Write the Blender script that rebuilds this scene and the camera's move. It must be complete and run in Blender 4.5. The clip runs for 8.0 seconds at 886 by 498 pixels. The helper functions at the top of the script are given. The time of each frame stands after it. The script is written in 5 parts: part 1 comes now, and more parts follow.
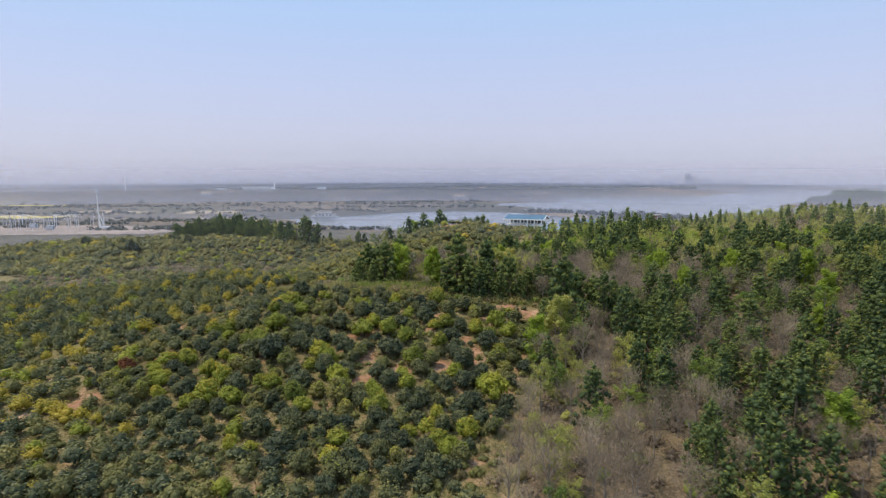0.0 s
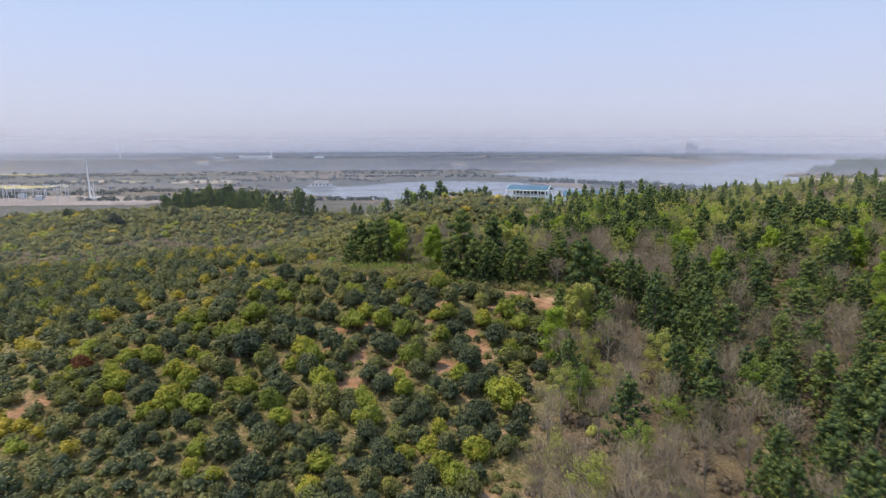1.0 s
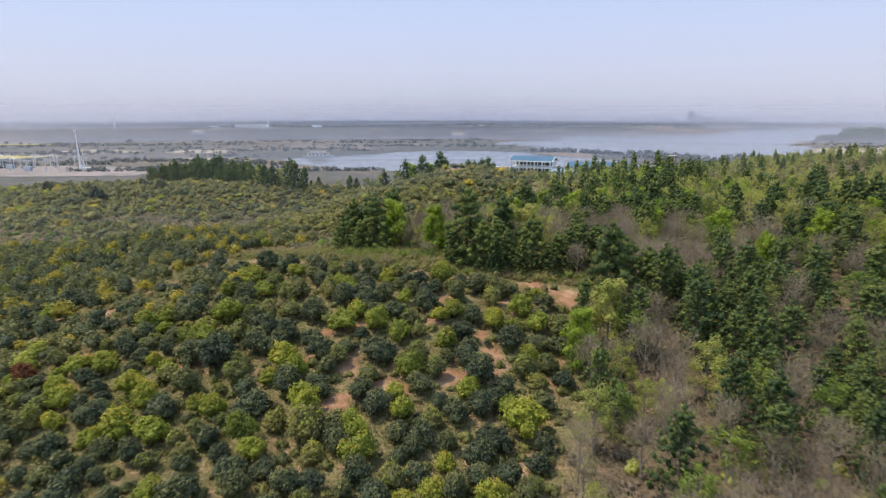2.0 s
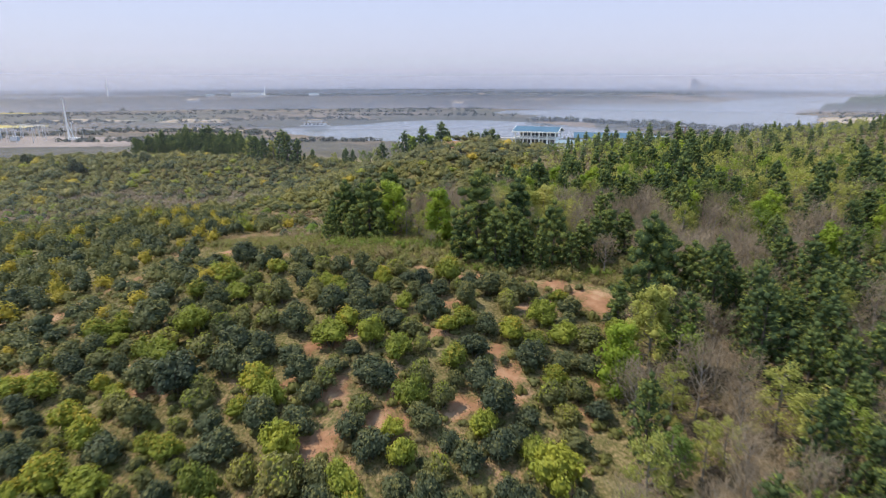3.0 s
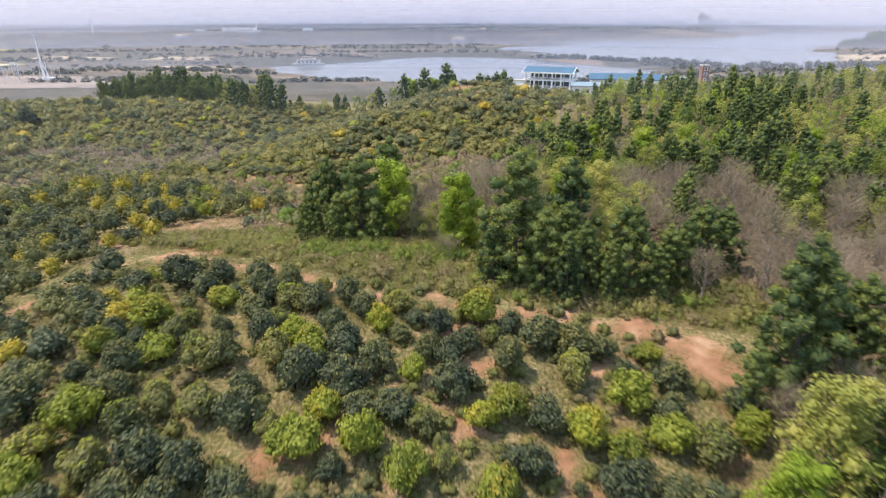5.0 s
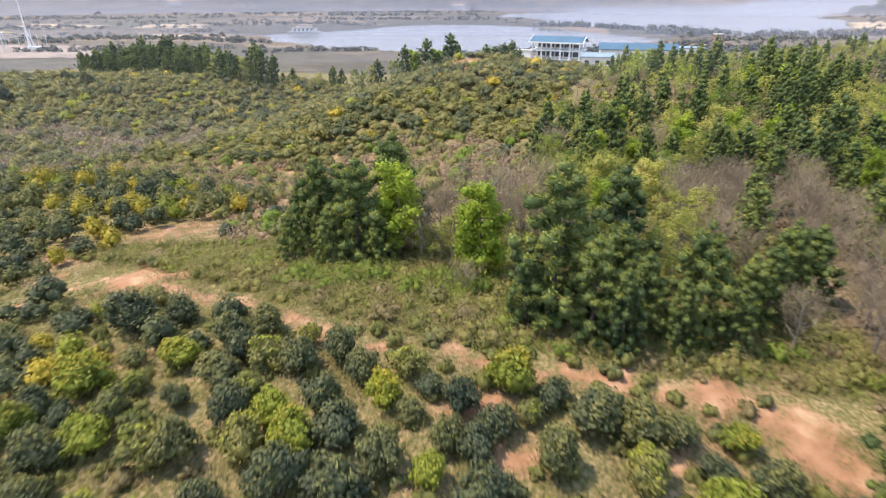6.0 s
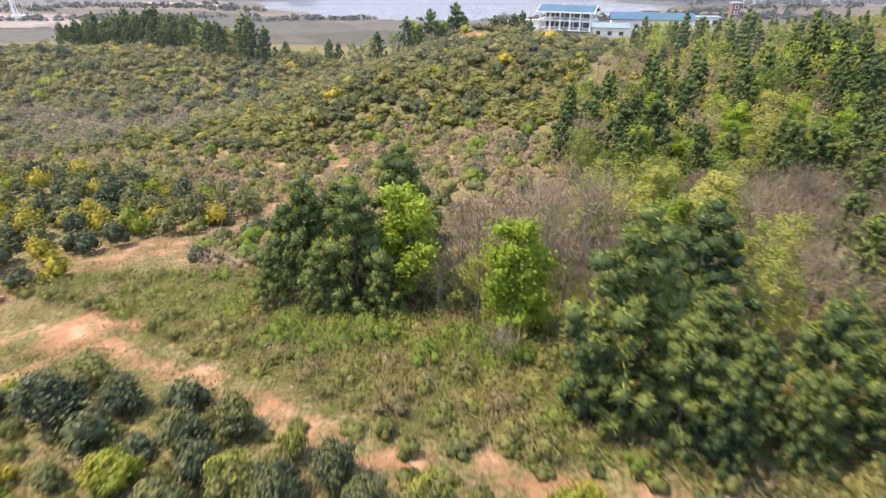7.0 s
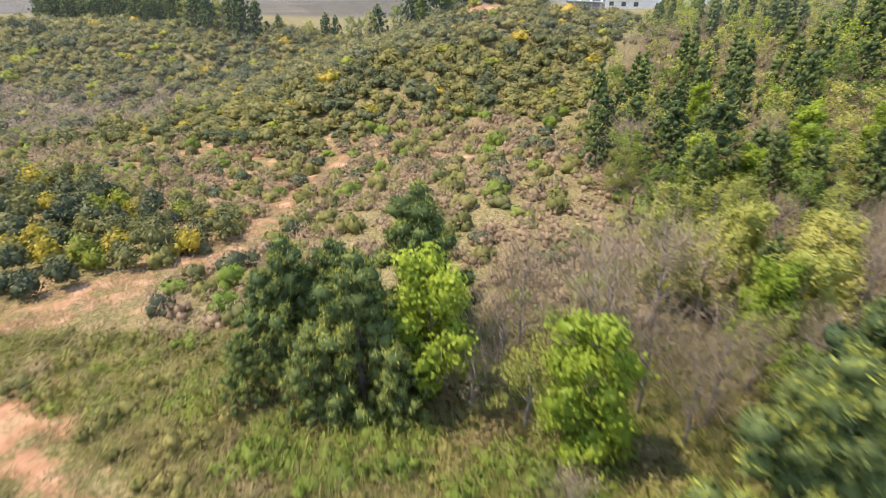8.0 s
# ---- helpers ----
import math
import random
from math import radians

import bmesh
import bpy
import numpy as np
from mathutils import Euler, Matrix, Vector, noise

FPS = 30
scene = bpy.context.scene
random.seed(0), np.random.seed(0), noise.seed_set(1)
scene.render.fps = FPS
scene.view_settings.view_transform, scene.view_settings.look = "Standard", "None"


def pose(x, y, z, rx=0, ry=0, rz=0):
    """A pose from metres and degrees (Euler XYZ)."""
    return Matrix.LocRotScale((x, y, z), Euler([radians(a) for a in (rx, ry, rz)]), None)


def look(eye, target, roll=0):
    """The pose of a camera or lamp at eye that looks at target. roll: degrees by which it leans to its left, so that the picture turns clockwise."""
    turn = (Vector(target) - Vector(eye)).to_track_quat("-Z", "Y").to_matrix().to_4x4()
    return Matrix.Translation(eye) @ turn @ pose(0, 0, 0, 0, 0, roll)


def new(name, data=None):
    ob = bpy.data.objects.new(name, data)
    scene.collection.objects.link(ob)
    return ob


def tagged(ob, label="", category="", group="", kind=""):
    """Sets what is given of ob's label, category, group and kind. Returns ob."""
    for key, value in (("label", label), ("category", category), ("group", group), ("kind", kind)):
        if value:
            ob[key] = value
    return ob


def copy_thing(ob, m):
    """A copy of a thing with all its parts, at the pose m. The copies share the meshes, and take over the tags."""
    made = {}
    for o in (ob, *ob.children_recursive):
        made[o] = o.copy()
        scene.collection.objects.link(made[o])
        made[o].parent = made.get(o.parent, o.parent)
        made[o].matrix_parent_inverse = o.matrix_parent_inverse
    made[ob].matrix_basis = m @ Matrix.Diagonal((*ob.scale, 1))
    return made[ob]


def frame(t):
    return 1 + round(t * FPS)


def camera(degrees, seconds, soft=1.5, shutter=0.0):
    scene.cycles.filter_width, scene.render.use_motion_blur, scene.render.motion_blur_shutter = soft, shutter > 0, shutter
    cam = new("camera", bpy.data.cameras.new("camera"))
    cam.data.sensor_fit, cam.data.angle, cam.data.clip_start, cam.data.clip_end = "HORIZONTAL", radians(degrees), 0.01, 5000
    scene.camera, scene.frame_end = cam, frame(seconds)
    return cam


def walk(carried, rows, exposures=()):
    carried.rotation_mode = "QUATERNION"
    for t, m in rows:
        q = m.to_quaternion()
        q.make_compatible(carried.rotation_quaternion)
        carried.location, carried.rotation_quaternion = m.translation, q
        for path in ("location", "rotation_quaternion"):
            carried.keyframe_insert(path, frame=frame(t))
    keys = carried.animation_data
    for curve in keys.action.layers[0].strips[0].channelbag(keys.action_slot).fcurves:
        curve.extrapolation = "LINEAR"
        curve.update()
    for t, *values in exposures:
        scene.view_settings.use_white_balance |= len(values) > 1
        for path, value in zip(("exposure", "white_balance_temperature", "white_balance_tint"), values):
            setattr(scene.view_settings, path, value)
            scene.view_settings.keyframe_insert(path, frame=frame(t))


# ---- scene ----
cam = camera(72.0, 8.0, soft=1.05, shutter=0.65)
# the drone flies level at about 9 m/s and tips its lens down as it goes: t, x, y, z, tilt, roll, heading
PATH = [
    (0.0, -0.90, 0.50, 40.50, 83.57, 0.00, 0.00),
    (0.5, -1.05, 5.28, 40.52, 82.13, 0.00, -0.05),
    (1.0, -1.23, 10.05, 40.54, 80.70, 0.00, -0.09),
    (1.5, -1.44, 14.79, 40.56, 79.28, 0.00, -0.13),
    (2.0, -1.69, 19.51, 40.58, 77.86, 0.00, -0.17),
    (2.5, -1.96, 24.21, 40.60, 76.44, 0.00, -0.21),
    (3.0, -2.26, 28.90, 40.61, 75.03, 0.00, -0.25),
    (3.5, -2.59, 33.56, 40.63, 73.62, 0.00, -0.28),
    (4.0, -2.96, 38.20, 40.65, 72.22, 0.00, -0.32),
    (4.5, -3.35, 42.82, 40.66, 70.83, 0.00, -0.35),
    (5.0, -3.77, 47.42, 40.68, 69.44, 0.00, -0.38),
    (5.5, -4.23, 52.00, 40.69, 68.05, 0.00, -0.41),
    (6.0, -4.71, 56.56, 40.70, 66.67, 0.00, -0.44),
    (6.5, -5.22, 61.10, 40.72, 65.30, 0.00, -0.47),
    (7.0, -5.77, 65.62, 40.73, 63.93, 0.00, -0.49),
    (7.5, -6.34, 70.12, 40.74, 62.56, 0.00, -0.52),
    (8.0, -6.95, 74.60, 40.75, 61.20, 0.00, -0.54),
]
walk(cam, [(t, pose(x, y, z, tilt, roll, heading)) for t, x, y, z, tilt, roll, heading in PATH],
     exposures=[(0.0, -0.22, 6400, 9.5), (1.5, -0.13, 6390, 9), (3.0, -0.06, 6370, 8.5), (4.5, 0.2, 6480, 10), (6.0, 0.48, 6680, 12.5), (8.0, 0.58, 6780, 13.5)])

# ---- light ----
SUN_FROM = Vector((-0.55, 0.02, 1.08))
world = bpy.data.worlds.new("hazy_spring_sky")
world.use_nodes = True
scene.world = world
wt = world.node_tree
wt.nodes.clear()
sky = wt.nodes.new("ShaderNodeTexSky")
sky.sky_type = "NISHITA"
sky.sun_disc = False
sky.sun_elevation = math.atan2(SUN_FROM.z, math.hypot(SUN_FROM.x, SUN_FROM.y))
sky.sun_rotation = math.atan2(SUN_FROM.x, SUN_FROM.y)
sky.air_density, sky.dust_density, sky.ozone_density = 1.2, 0.3, 3.0
veil = wt.nodes.new("ShaderNodeMix")
veil.data_type = "RGBA"
veil.inputs[0].default_value = 0.74
back = wt.nodes.new("ShaderNodeBackground")
back.inputs["Strength"].default_value = 0.117
wout = wt.nodes.new("ShaderNodeOutputWorld")
# spring haze: lavender-grey low over the horizon, clearer and bluer upwards
way = wt.nodes.new("ShaderNodeTexCoord")
split = wt.nodes.new("ShaderNodeSeparateXYZ")
layers = wt.nodes.new("ShaderNodeValToRGB")
wt.links.new(way.outputs["Generated"], split.inputs[0])
wt.links.new(split.outputs["Z"], layers.inputs[0])
tones = layers.color_ramp.elements
while len(tones) < 4:
    tones.new(0.5)
for tone, (at, shade) in zip(tones, ((0.0, (0.665, 0.655, 0.86)), (0.08, (0.665, 0.67, 0.89)), (0.15, (0.64, 0.69, 0.95)), (0.28, (0.53, 0.72, 1.05)))):
    tone.position, tone.color = at, (*shade, 1)
lift = wt.nodes.new("ShaderNodeVectorMath")
lift.operation = "SCALE"
lift.inputs["Scale"].default_value = 10.0
wt.links.new(layers.outputs[0], lift.inputs[0])
wt.links.new(lift.outputs[0], veil.inputs[7])
wt.links.new(sky.outputs[0], veil.inputs[6])
wt.links.new(veil.outputs[2], back.inputs[0])
wt.links.new(back.outputs[0], wout.inputs[0])
sun = new("sun", bpy.data.lights.new("sun", "SUN"))
sun.data.energy, sun.data.angle, sun.data.color = 4.7, radians(0.8), (1.0, 0.885, 0.72)
sun.matrix_world = look(SUN_FROM * 100, (0, 0, 0))

# ---- materials ----


def shader(name):
    m = bpy.data.materials.new(name)
    m.use_nodes = True
    nt = m.node_tree
    nt.nodes.clear()
    return m, nt, nt.nodes.new, nt.links.new


def ramp(nt, stops, smooth=False):
    r = nt.nodes.new("ShaderNodeValToRGB")
    els = r.color_ramp.elements
    while len(els) < len(stops):
        els.new(0.5)
    for e, (p, c) in zip(els, stops):
        e.position, e.color = p, (*c, 1)
    if smooth:
        r.color_ramp.interpolation = "EASE"
    return r


def leaf_material(name, stops, rough=0.55, through_light=0.25, patch=0.35, solo=0.5):
    """Foliage: colour by leaf, by plant and by patch of ground; part of the light passes through."""
    m, nt, node, link = shader(name)
    geo, info = node("ShaderNodeNewGeometry"), node("ShaderNodeObjectInfo")
    spots = node("ShaderNodeTexNoise")
    spots.inputs["Scale"].default_value, spots.inputs["Detail"].default_value = patch, 2.0
    link(geo.outputs["Position"], spots.inputs["Vector"])

    def mul_add(a, k, c):
        n = node("ShaderNodeMath")
        n.operation = "MULTIPLY_ADD"
        link(a, n.inputs[0])
        n.inputs[1].default_value = k
        if isinstance(c, float):
            n.inputs[2].default_value = c
        else:
            link(c, n.inputs[2])
        return n.outputs[0]
    v = mul_add(geo.outputs["Random Per Island"], 0.18, -0.09 - 0.45 + (0.5 - solo) * 0.5)
    v = mul_add(info.outputs["Random"], solo, v)
    v = mul_add(spots.outputs["Fac"], 1.25, v)
    r = ramp(nt, stops)
    link(v, r.inputs[0])
    b = node("ShaderNodeBsdfPrincipled")
    b.inputs["Roughness"].default_value = rough
    b.inputs["Specular IOR Level"].default_value = 0.2
    t = node("ShaderNodeBsdfTranslucent")
    link(r.outputs[0], b.inputs["Base Color"])
    link(r.outputs[0], t.inputs[0])
    mix = node("ShaderNodeMixShader")
    mix.inputs[0].default_value = through_light
    link(b.outputs[0], mix.inputs[1])
    link(t.outputs[0], mix.inputs[2])
    o = node("ShaderNodeOutputMaterial")
    link(mix.outputs[0], o.inputs[0])
    return m


def plain_material(name, color, rough=0.7, grain=0.12, scale=3.0, bump=0.2, metal=0.0):
    """Paint, plaster, metal or bark: base colour with fine and broad variation and a little relief."""
    m, nt, node, link = shader(name)
    geo = node("ShaderNodeNewGeometry")
    a, c = node("ShaderNodeTexNoise"), node("ShaderNodeTexNoise")
    a.inputs["Scale"].default_value, a.inputs["Detail"].default_value = scale, 6.0
    c.inputs["Scale"].default_value, c.inputs["Detail"].default_value = scale * 0.13, 3.0
    for n in (a, c):
        link(geo.outputs["Position"], n.inputs["Vector"])
    add = node("ShaderNodeMath")
    add.operation = "ADD"
    link(a.outputs["Fac"], add.inputs[0])
    link(c.outputs["Fac"], add.inputs[1])
    half = node("ShaderNodeMath")
    half.operation = "MULTIPLY"
    half.inputs[1].default_value = 0.5
    link(add.outputs[0], half.inputs[0])
    lo = tuple(max(0.0, v * (1 - 2.2 * grain)) for v in color)
    hi = tuple(min(0.95, v * (1 + 2.2 * grain)) for v in color)
    r = ramp(nt, [(0.3, lo), (0.7, hi)])
    link(half.outputs[0], r.inputs[0])
    b = node("ShaderNodeBsdfPrincipled")
    b.inputs["Roughness"].default_value, b.inputs["Metallic"].default_value = rough, metal
    link(r.outputs[0], b.inputs["Base Color"])
    bp = node("ShaderNodeBump")
    bp.inputs["Strength"].default_value, bp.inputs["Distance"].default_value = bump, 0.03
    link(a.outputs["Fac"], bp.inputs["Height"])
    link(bp.outputs[0], b.inputs["Normal"])
    o = node("ShaderNodeOutputMaterial")
    link(b.outputs[0], o.inputs[0])
    return m


LEAF_DARK = leaf_material("camellia_leaf_dark", [(0.0, (0.056, 0.074, 0.046)), (0.45, (0.096, 0.115, 0.060)), (0.8, (0.160, 0.165, 0.062)), (1.0, (0.24, 0.22, 0.062))], 0.5, 0.25)
LEAF_OLIVE = leaf_material("camellia_leaf_olive", [(0.0, (0.102, 0.116, 0.052)), (0.5, (0.190, 0.190, 0.068)), (1.0, (0.32, 0.275, 0.08))], 0.5, 0.27)
LEAF_LIME = leaf_material("young_leaf_lime", [(0.0, (0.145, 0.175, 0.034)), (0.5, (0.28, 0.31, 0.045)), (1.0, (0.44, 0.42, 0.055))], 0.5, 0.3)
LEAF_GOLD = leaf_material("young_leaf_gold", [(0.0, (0.22, 0.20, 0.034)), (0.5, (0.40, 0.33, 0.045)), (1.0, (0.56, 0.40, 0.06))], 0.5, 0.28)
LEAF_RUST = leaf_material("rust_leaf", [(0.0, (0.12, 0.045, 0.022)), (1.0, (0.26, 0.10, 0.035))], 0.6, 0.2)
# light green of young candles; also paints sunlight onto the tuft tops
NEEDLE_TIP_SUNLIT = leaf_material("pine_needle_young_sunlit", [(0.0, (0.175, 0.212, 0.050)), (0.5, (0.285, 0.318, 0.068)), (1.0, (0.41, 0.42, 0.088))], 0.75, 0.3, patch=0.5)
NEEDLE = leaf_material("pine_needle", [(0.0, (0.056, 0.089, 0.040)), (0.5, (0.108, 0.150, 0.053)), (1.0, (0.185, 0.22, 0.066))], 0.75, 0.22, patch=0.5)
TREE_LIME = leaf_material("tree_leaf_lime", [(0.0, (0.17, 0.25, 0.034)), (0.5, (0.31, 0.40, 0.048)), (1.0, (0.47, 0.52, 0.068))], 0.5, 0.42)
TREE_OCHRE = leaf_material("tree_leaf_ochre", [(0.0, (0.24, 0.265, 0.065)), (0.5, (0.40, 0.41, 0.10)), (1.0, (0.55, 0.48, 0.15))], 0.55, 0.4)
TREE_GREEN = leaf_material("tree_leaf_green", [(0.0, (0.10, 0.155, 0.035)), (0.5, (0.19, 0.26, 0.046)), (1.0, (0.33, 0.36, 0.06))], 0.5, 0.32)
TWIG = leaf_material("bare_twig", [(0.0, (0.185, 0.145, 0.102)), (0.5, (0.31, 0.245, 0.172)), (1.0, (0.44, 0.355, 0.245))], 0.85, 0.1)
WOOD_BRUSH = leaf_material("woodland_brush", [(0.0, (0.13, 0.098, 0.070)), (0.5, (0.22, 0.165, 0.115)), (1.0, (0.34, 0.26, 0.18))], 0.85, 0.1)
SCRUB = leaf_material("scrub_leaf", [(0.0, (0.130, 0.140, 0.046)), (0.4, (0.230, 0.228, 0.070)), (0.7, (0.325, 0.292, 0.096)), (1.0, (0.42, 0.345, 0.15))], 0.65, 0.3, patch=0.6)
WEED = leaf_material("fresh_weed", [(0.0, (0.12, 0.19, 0.035)), (0.5, (0.22, 0.29, 0.05)), (1.0, (0.35, 0.38, 0.07))], 0.6, 0.35, patch=0.6)
DRY_GRASS = leaf_material("dry_grass_blade", [(0.0, (0.14, 0.12, 0.052)), (0.5, (0.27, 0.215, 0.105)), (1.0, (0.41, 0.32, 0.18))], 0.75, 0.25, patch=0.5)
BRAMBLE = leaf_material("bramble_stem", [(0.0, (0.26, 0.19, 0.125)), (0.5, (0.41, 0.30, 0.195)), (1.0, (0.54, 0.40, 0.255))], 0.8, 0.15, patch=0.4)
FAR_LEAF = leaf_material("distant_wood", [(0.0, (0.055, 0.066, 0.046)), (0.5, (0.095, 0.102, 0.070)), (1.0, (0.17, 0.158, 0.108))], 0.8, 0.1, patch=0.02)
BARK = plain_material("bark", (0.13, 0.105, 0.085), 0.9, 0.25, 6.0, 0.5)
PALE_BARK = plain_material("pale_bark", (0.24, 0.21, 0.18), 0.85, 0.2, 6.0, 0.4)
WHITE_PLASTER = plain_material("white_plaster", (0.86, 0.85, 0.82), 0.75, 0.05, 1.2, 0.1)
PINK_PLASTER = plain_material("pinkish_plaster", (0.82, 0.68, 0.64), 0.8, 0.06, 0.3, 0.05)
BLUE_ROOF = plain_material("blue_metal_roof", (0.055, 0.13, 0.205), 0.5, 0.1, 1.5, 0.15)
GREY_ROOF = plain_material("blue_grey_roof", (0.22, 0.30, 0.36), 0.55, 0.1, 1.5, 0.15)
CONCRETE = plain_material("concrete", (0.45, 0.43, 0.40), 0.85, 0.12, 1.0, 0.25)
STEEL = plain_material("galvanised_steel", (0.62, 0.63, 0.64), 0.5, 0.08, 2.0, 0.05, 0.3)
DARK_GLASS = plain_material("window_glass", (0.035, 0.045, 0.055), 0.12, 0.1, 0.5, 0.0)
YELLOW_CROP = plain_material("flowering_rapeseed", (0.52, 0.42, 0.05), 0.8, 0.25, 0.25, 0.6)
TAN_CROP = plain_material("dry_stubble", (0.40, 0.31, 0.20), 0.9, 0.2, 0.1, 0.5)
BRICK = plain_material("brown_brick", (0.30, 0.17, 0.13), 0.85, 0.15, 2.0, 0.2)
GRAVEL = plain_material("pale_gravel", (0.26, 0.205, 0.17), 0.9, 0.18, 0.15, 0.5)


def water_material():
    m, nt, node, link = shader("lake_water")
    geo = node("ShaderNodeNewGeometry")
    n = node("ShaderNodeTexNoise")
    n.inputs["Scale"].default_value, n.inputs["Detail"].default_value = 0.35, 4.0
    link(geo.outputs["Position"], n.inputs["Vector"])
    bp = node("ShaderNodeBump")
    bp.inputs["Strength"].default_value, bp.inputs["Distance"].default_value = 0.1, 0.1
    link(n.outputs["Fac"], bp.inputs["Height"])
    b = node("ShaderNodeBsdfPrincipled")
    b.inputs["Base Color"].default_value = (0.16, 0.17, 0.17, 1)
    b.inputs["Roughness"].default_value = 0.14
    link(bp.outputs[0], b.inputs["Normal"])
    o = node("ShaderNodeOutputMaterial")
    link(b.outputs[0], o.inputs[0])
    return m


def ground_material():
    """Red soil, dry grass and, far off, a patchwork of fields; the sheet's own masks tell which is where."""
    m, nt, node, link = shader("hill_ground")
    geo = node("ShaderNodeNewGeometry")
    bare, plain, shade = (node("ShaderNodeAttribute") for _ in range(3))
    bare.attribute_name, plain.attribute_name, shade.attribute_name = "bare_soil", "open_plain", "leaf_litter"
    fine, mid, wide = (node("ShaderNodeTexNoise") for _ in range(3))
    for n, s, d in ((fine, 5.0, 8.0), (mid, 0.7, 6.0), (wide, 0.09, 4.0)):
        n.inputs["Scale"].default_value, n.inputs["Detail"].default_value = s, d
        link(geo.outputs["Position"], n.inputs["Vector"])
    soil = ramp(nt, [(0.25, (0.20, 0.102, 0.056)), (0.5, (0.34, 0.185, 0.108)), (0.72, (0.46, 0.305, 0.195))])
    link(mid.outputs["Fac"], soil.inputs[0])
    grass = ramp(nt, [(0.25, (0.075, 0.080, 0.030)), (0.45, (0.150, 0.135, 0.055)), (0.6, (0.26, 0.205, 0.105)), (0.8, (0.40, 0.30, 0.18))])
    link(fine.outputs["Fac"], grass.inputs[0])
    edge = node("ShaderNodeMath")
    edge.operation = "MULTIPLY_ADD"
    link(mid.outputs["Fac"], edge.inputs[0])
    edge.inputs[1].default_value = 1.6
    edge.inputs[2].default_value = -0.80
    tot = node("ShaderNodeMath")
    tot.operation = "ADD"
    link(edge.outputs[0], tot.inputs[0])
    link(bare.outputs["Fac"], tot.inputs[1])
    fine_edge = node("ShaderNodeMath")
    fine_edge.operation = "MULTIPLY_ADD"
    link(fine.outputs["Fac"], fine_edge.inputs[0])
    fine_edge.inputs[1].default_value = 0.7
    link(tot.outputs[0], fine_edge.inputs[2])
    step = node("ShaderNodeMapRange")
    step.inputs["From Min"].default_value, step.inputs["From Max"].default_value = 0.62, 1.0
    link(fine_edge.outputs[0], step.inputs["Value"])
    near = node("ShaderNodeMix")
    near.data_type = "RGBA"
    link(step.outputs[0], near.inputs[0])
    link(grass.outputs[0], near.inputs[6])
    link(soil.outputs[0], near.inputs[7])
    litter = ramp(nt, [(0.3, (0.065, 0.046, 0.032)), (0.5, (0.115, 0.080, 0.054)), (0.7, (0.19, 0.135, 0.09))])
    link(fine.outputs["Fac"], litter.inputs[0])
    floor_mix = node("ShaderNodeMix")
    floor_mix.data_type = "RGBA"
    link(shade.outputs["Fac"], floor_mix.inputs[0])
    link(near.outputs[2], floor_mix.inputs[6])
    link(litter.outputs[0], floor_mix.inputs[7])
    cells = node("ShaderNodeTexVoronoi")
    cells.inputs["Scale"].default_value = 0.011
    stretch = node("ShaderNodeMapping")
    stretch.inputs["Scale"].default_value = (0.55, 1.0, 1.0)
    link(geo.outputs["Position"], stretch.inputs["Vector"])
    link(stretch.outputs[0], cells.inputs["Vector"])
    one = node("ShaderNodeSeparateColor")
    link(cells.outputs["Color"], one.inputs[0])
    fields = ramp(nt, [(0.0, (0.082, 0.078, 0.056)), (0.3, (0.118, 0.105, 0.078)), (0.5, (0.155, 0.128, 0.095)), (0.75, (0.235, 0.18, 0.13)), (0.9, (0.15, 0.122, 0.09)), (1.0, (0.09, 0.095, 0.06))])
    link(one.outputs[0], fields.inputs[0])
    worn = node("ShaderNodeMix")
    worn.data_type = "RGBA"
    worn.blend_type = "MULTIPLY"
    worn.inputs[0].default_value = 0.7
    mott = ramp(nt, [(0.3, (0.55, 0.56, 0.58)), (0.7, (1.2, 1.15, 1.1))])
    link(wide.outputs["Fac"], mott.inputs[0])
    link(fields.outputs[0], worn.inputs[6])
    link(mott.outputs[0], worn.inputs[7])
    both = node("ShaderNodeMix")
    both.data_type = "RGBA"
    link(plain.outputs["Fac"], both.inputs[0])
    link(floor_mix.outputs[2], both.inputs[6])
    link(worn.outputs[2], both.inputs[7])
    b = node("ShaderNodeBsdfPrincipled")
    b.inputs["Roughness"].default_value = 0.95
    b.inputs["Specular IOR Level"].default_value = 0.15
    link(both.outputs[2], b.inputs["Base Color"])
    bp = node("ShaderNodeBump")
    bp.inputs["Strength"].default_value, bp.inputs["Distance"].default_value = 0.6, 0.12
    link(fine.outputs["Fac"], bp.inputs["Height"])
    link(bp.outputs[0], b.inputs["Normal"])
    o = node("ShaderNodeOutputMaterial")
    link(b.outputs[0], o.inputs[0])
    return m


def haze_material():
    """Thin spring haze: it lets most light pass and scatters the rest; it thins out upwards."""
    m, nt, node, link = shader("spring_haze")
    geo = node("ShaderNodeNewGeometry")
    dens = node("ShaderNodeAttribute")
    dens.attribute_name = "veil"
    d, t = node("ShaderNodeBsdfDiffuse"), node("ShaderNodeBsdfTranslucent")
    for n in (d, t):
        n.inputs[0].default_value = (0.80, 0.80, 0.90, 1)
    scat = node("ShaderNodeMixShader")
    link(d.outputs[0], scat.inputs[1])
    link(t.outputs[0], scat.inputs[2])
    clear = node("ShaderNodeBsdfTransparent")
    mix = node("ShaderNodeMixShader")
    link(dens.outputs["Fac"], mix.inputs[0])
    link(clear.outputs[0], mix.inputs[1])
    link(scat.outputs[0], mix.inputs[2])
    o = node("ShaderNodeOutputMaterial")
    link(mix.outputs[0], o.inputs[0])
    return m


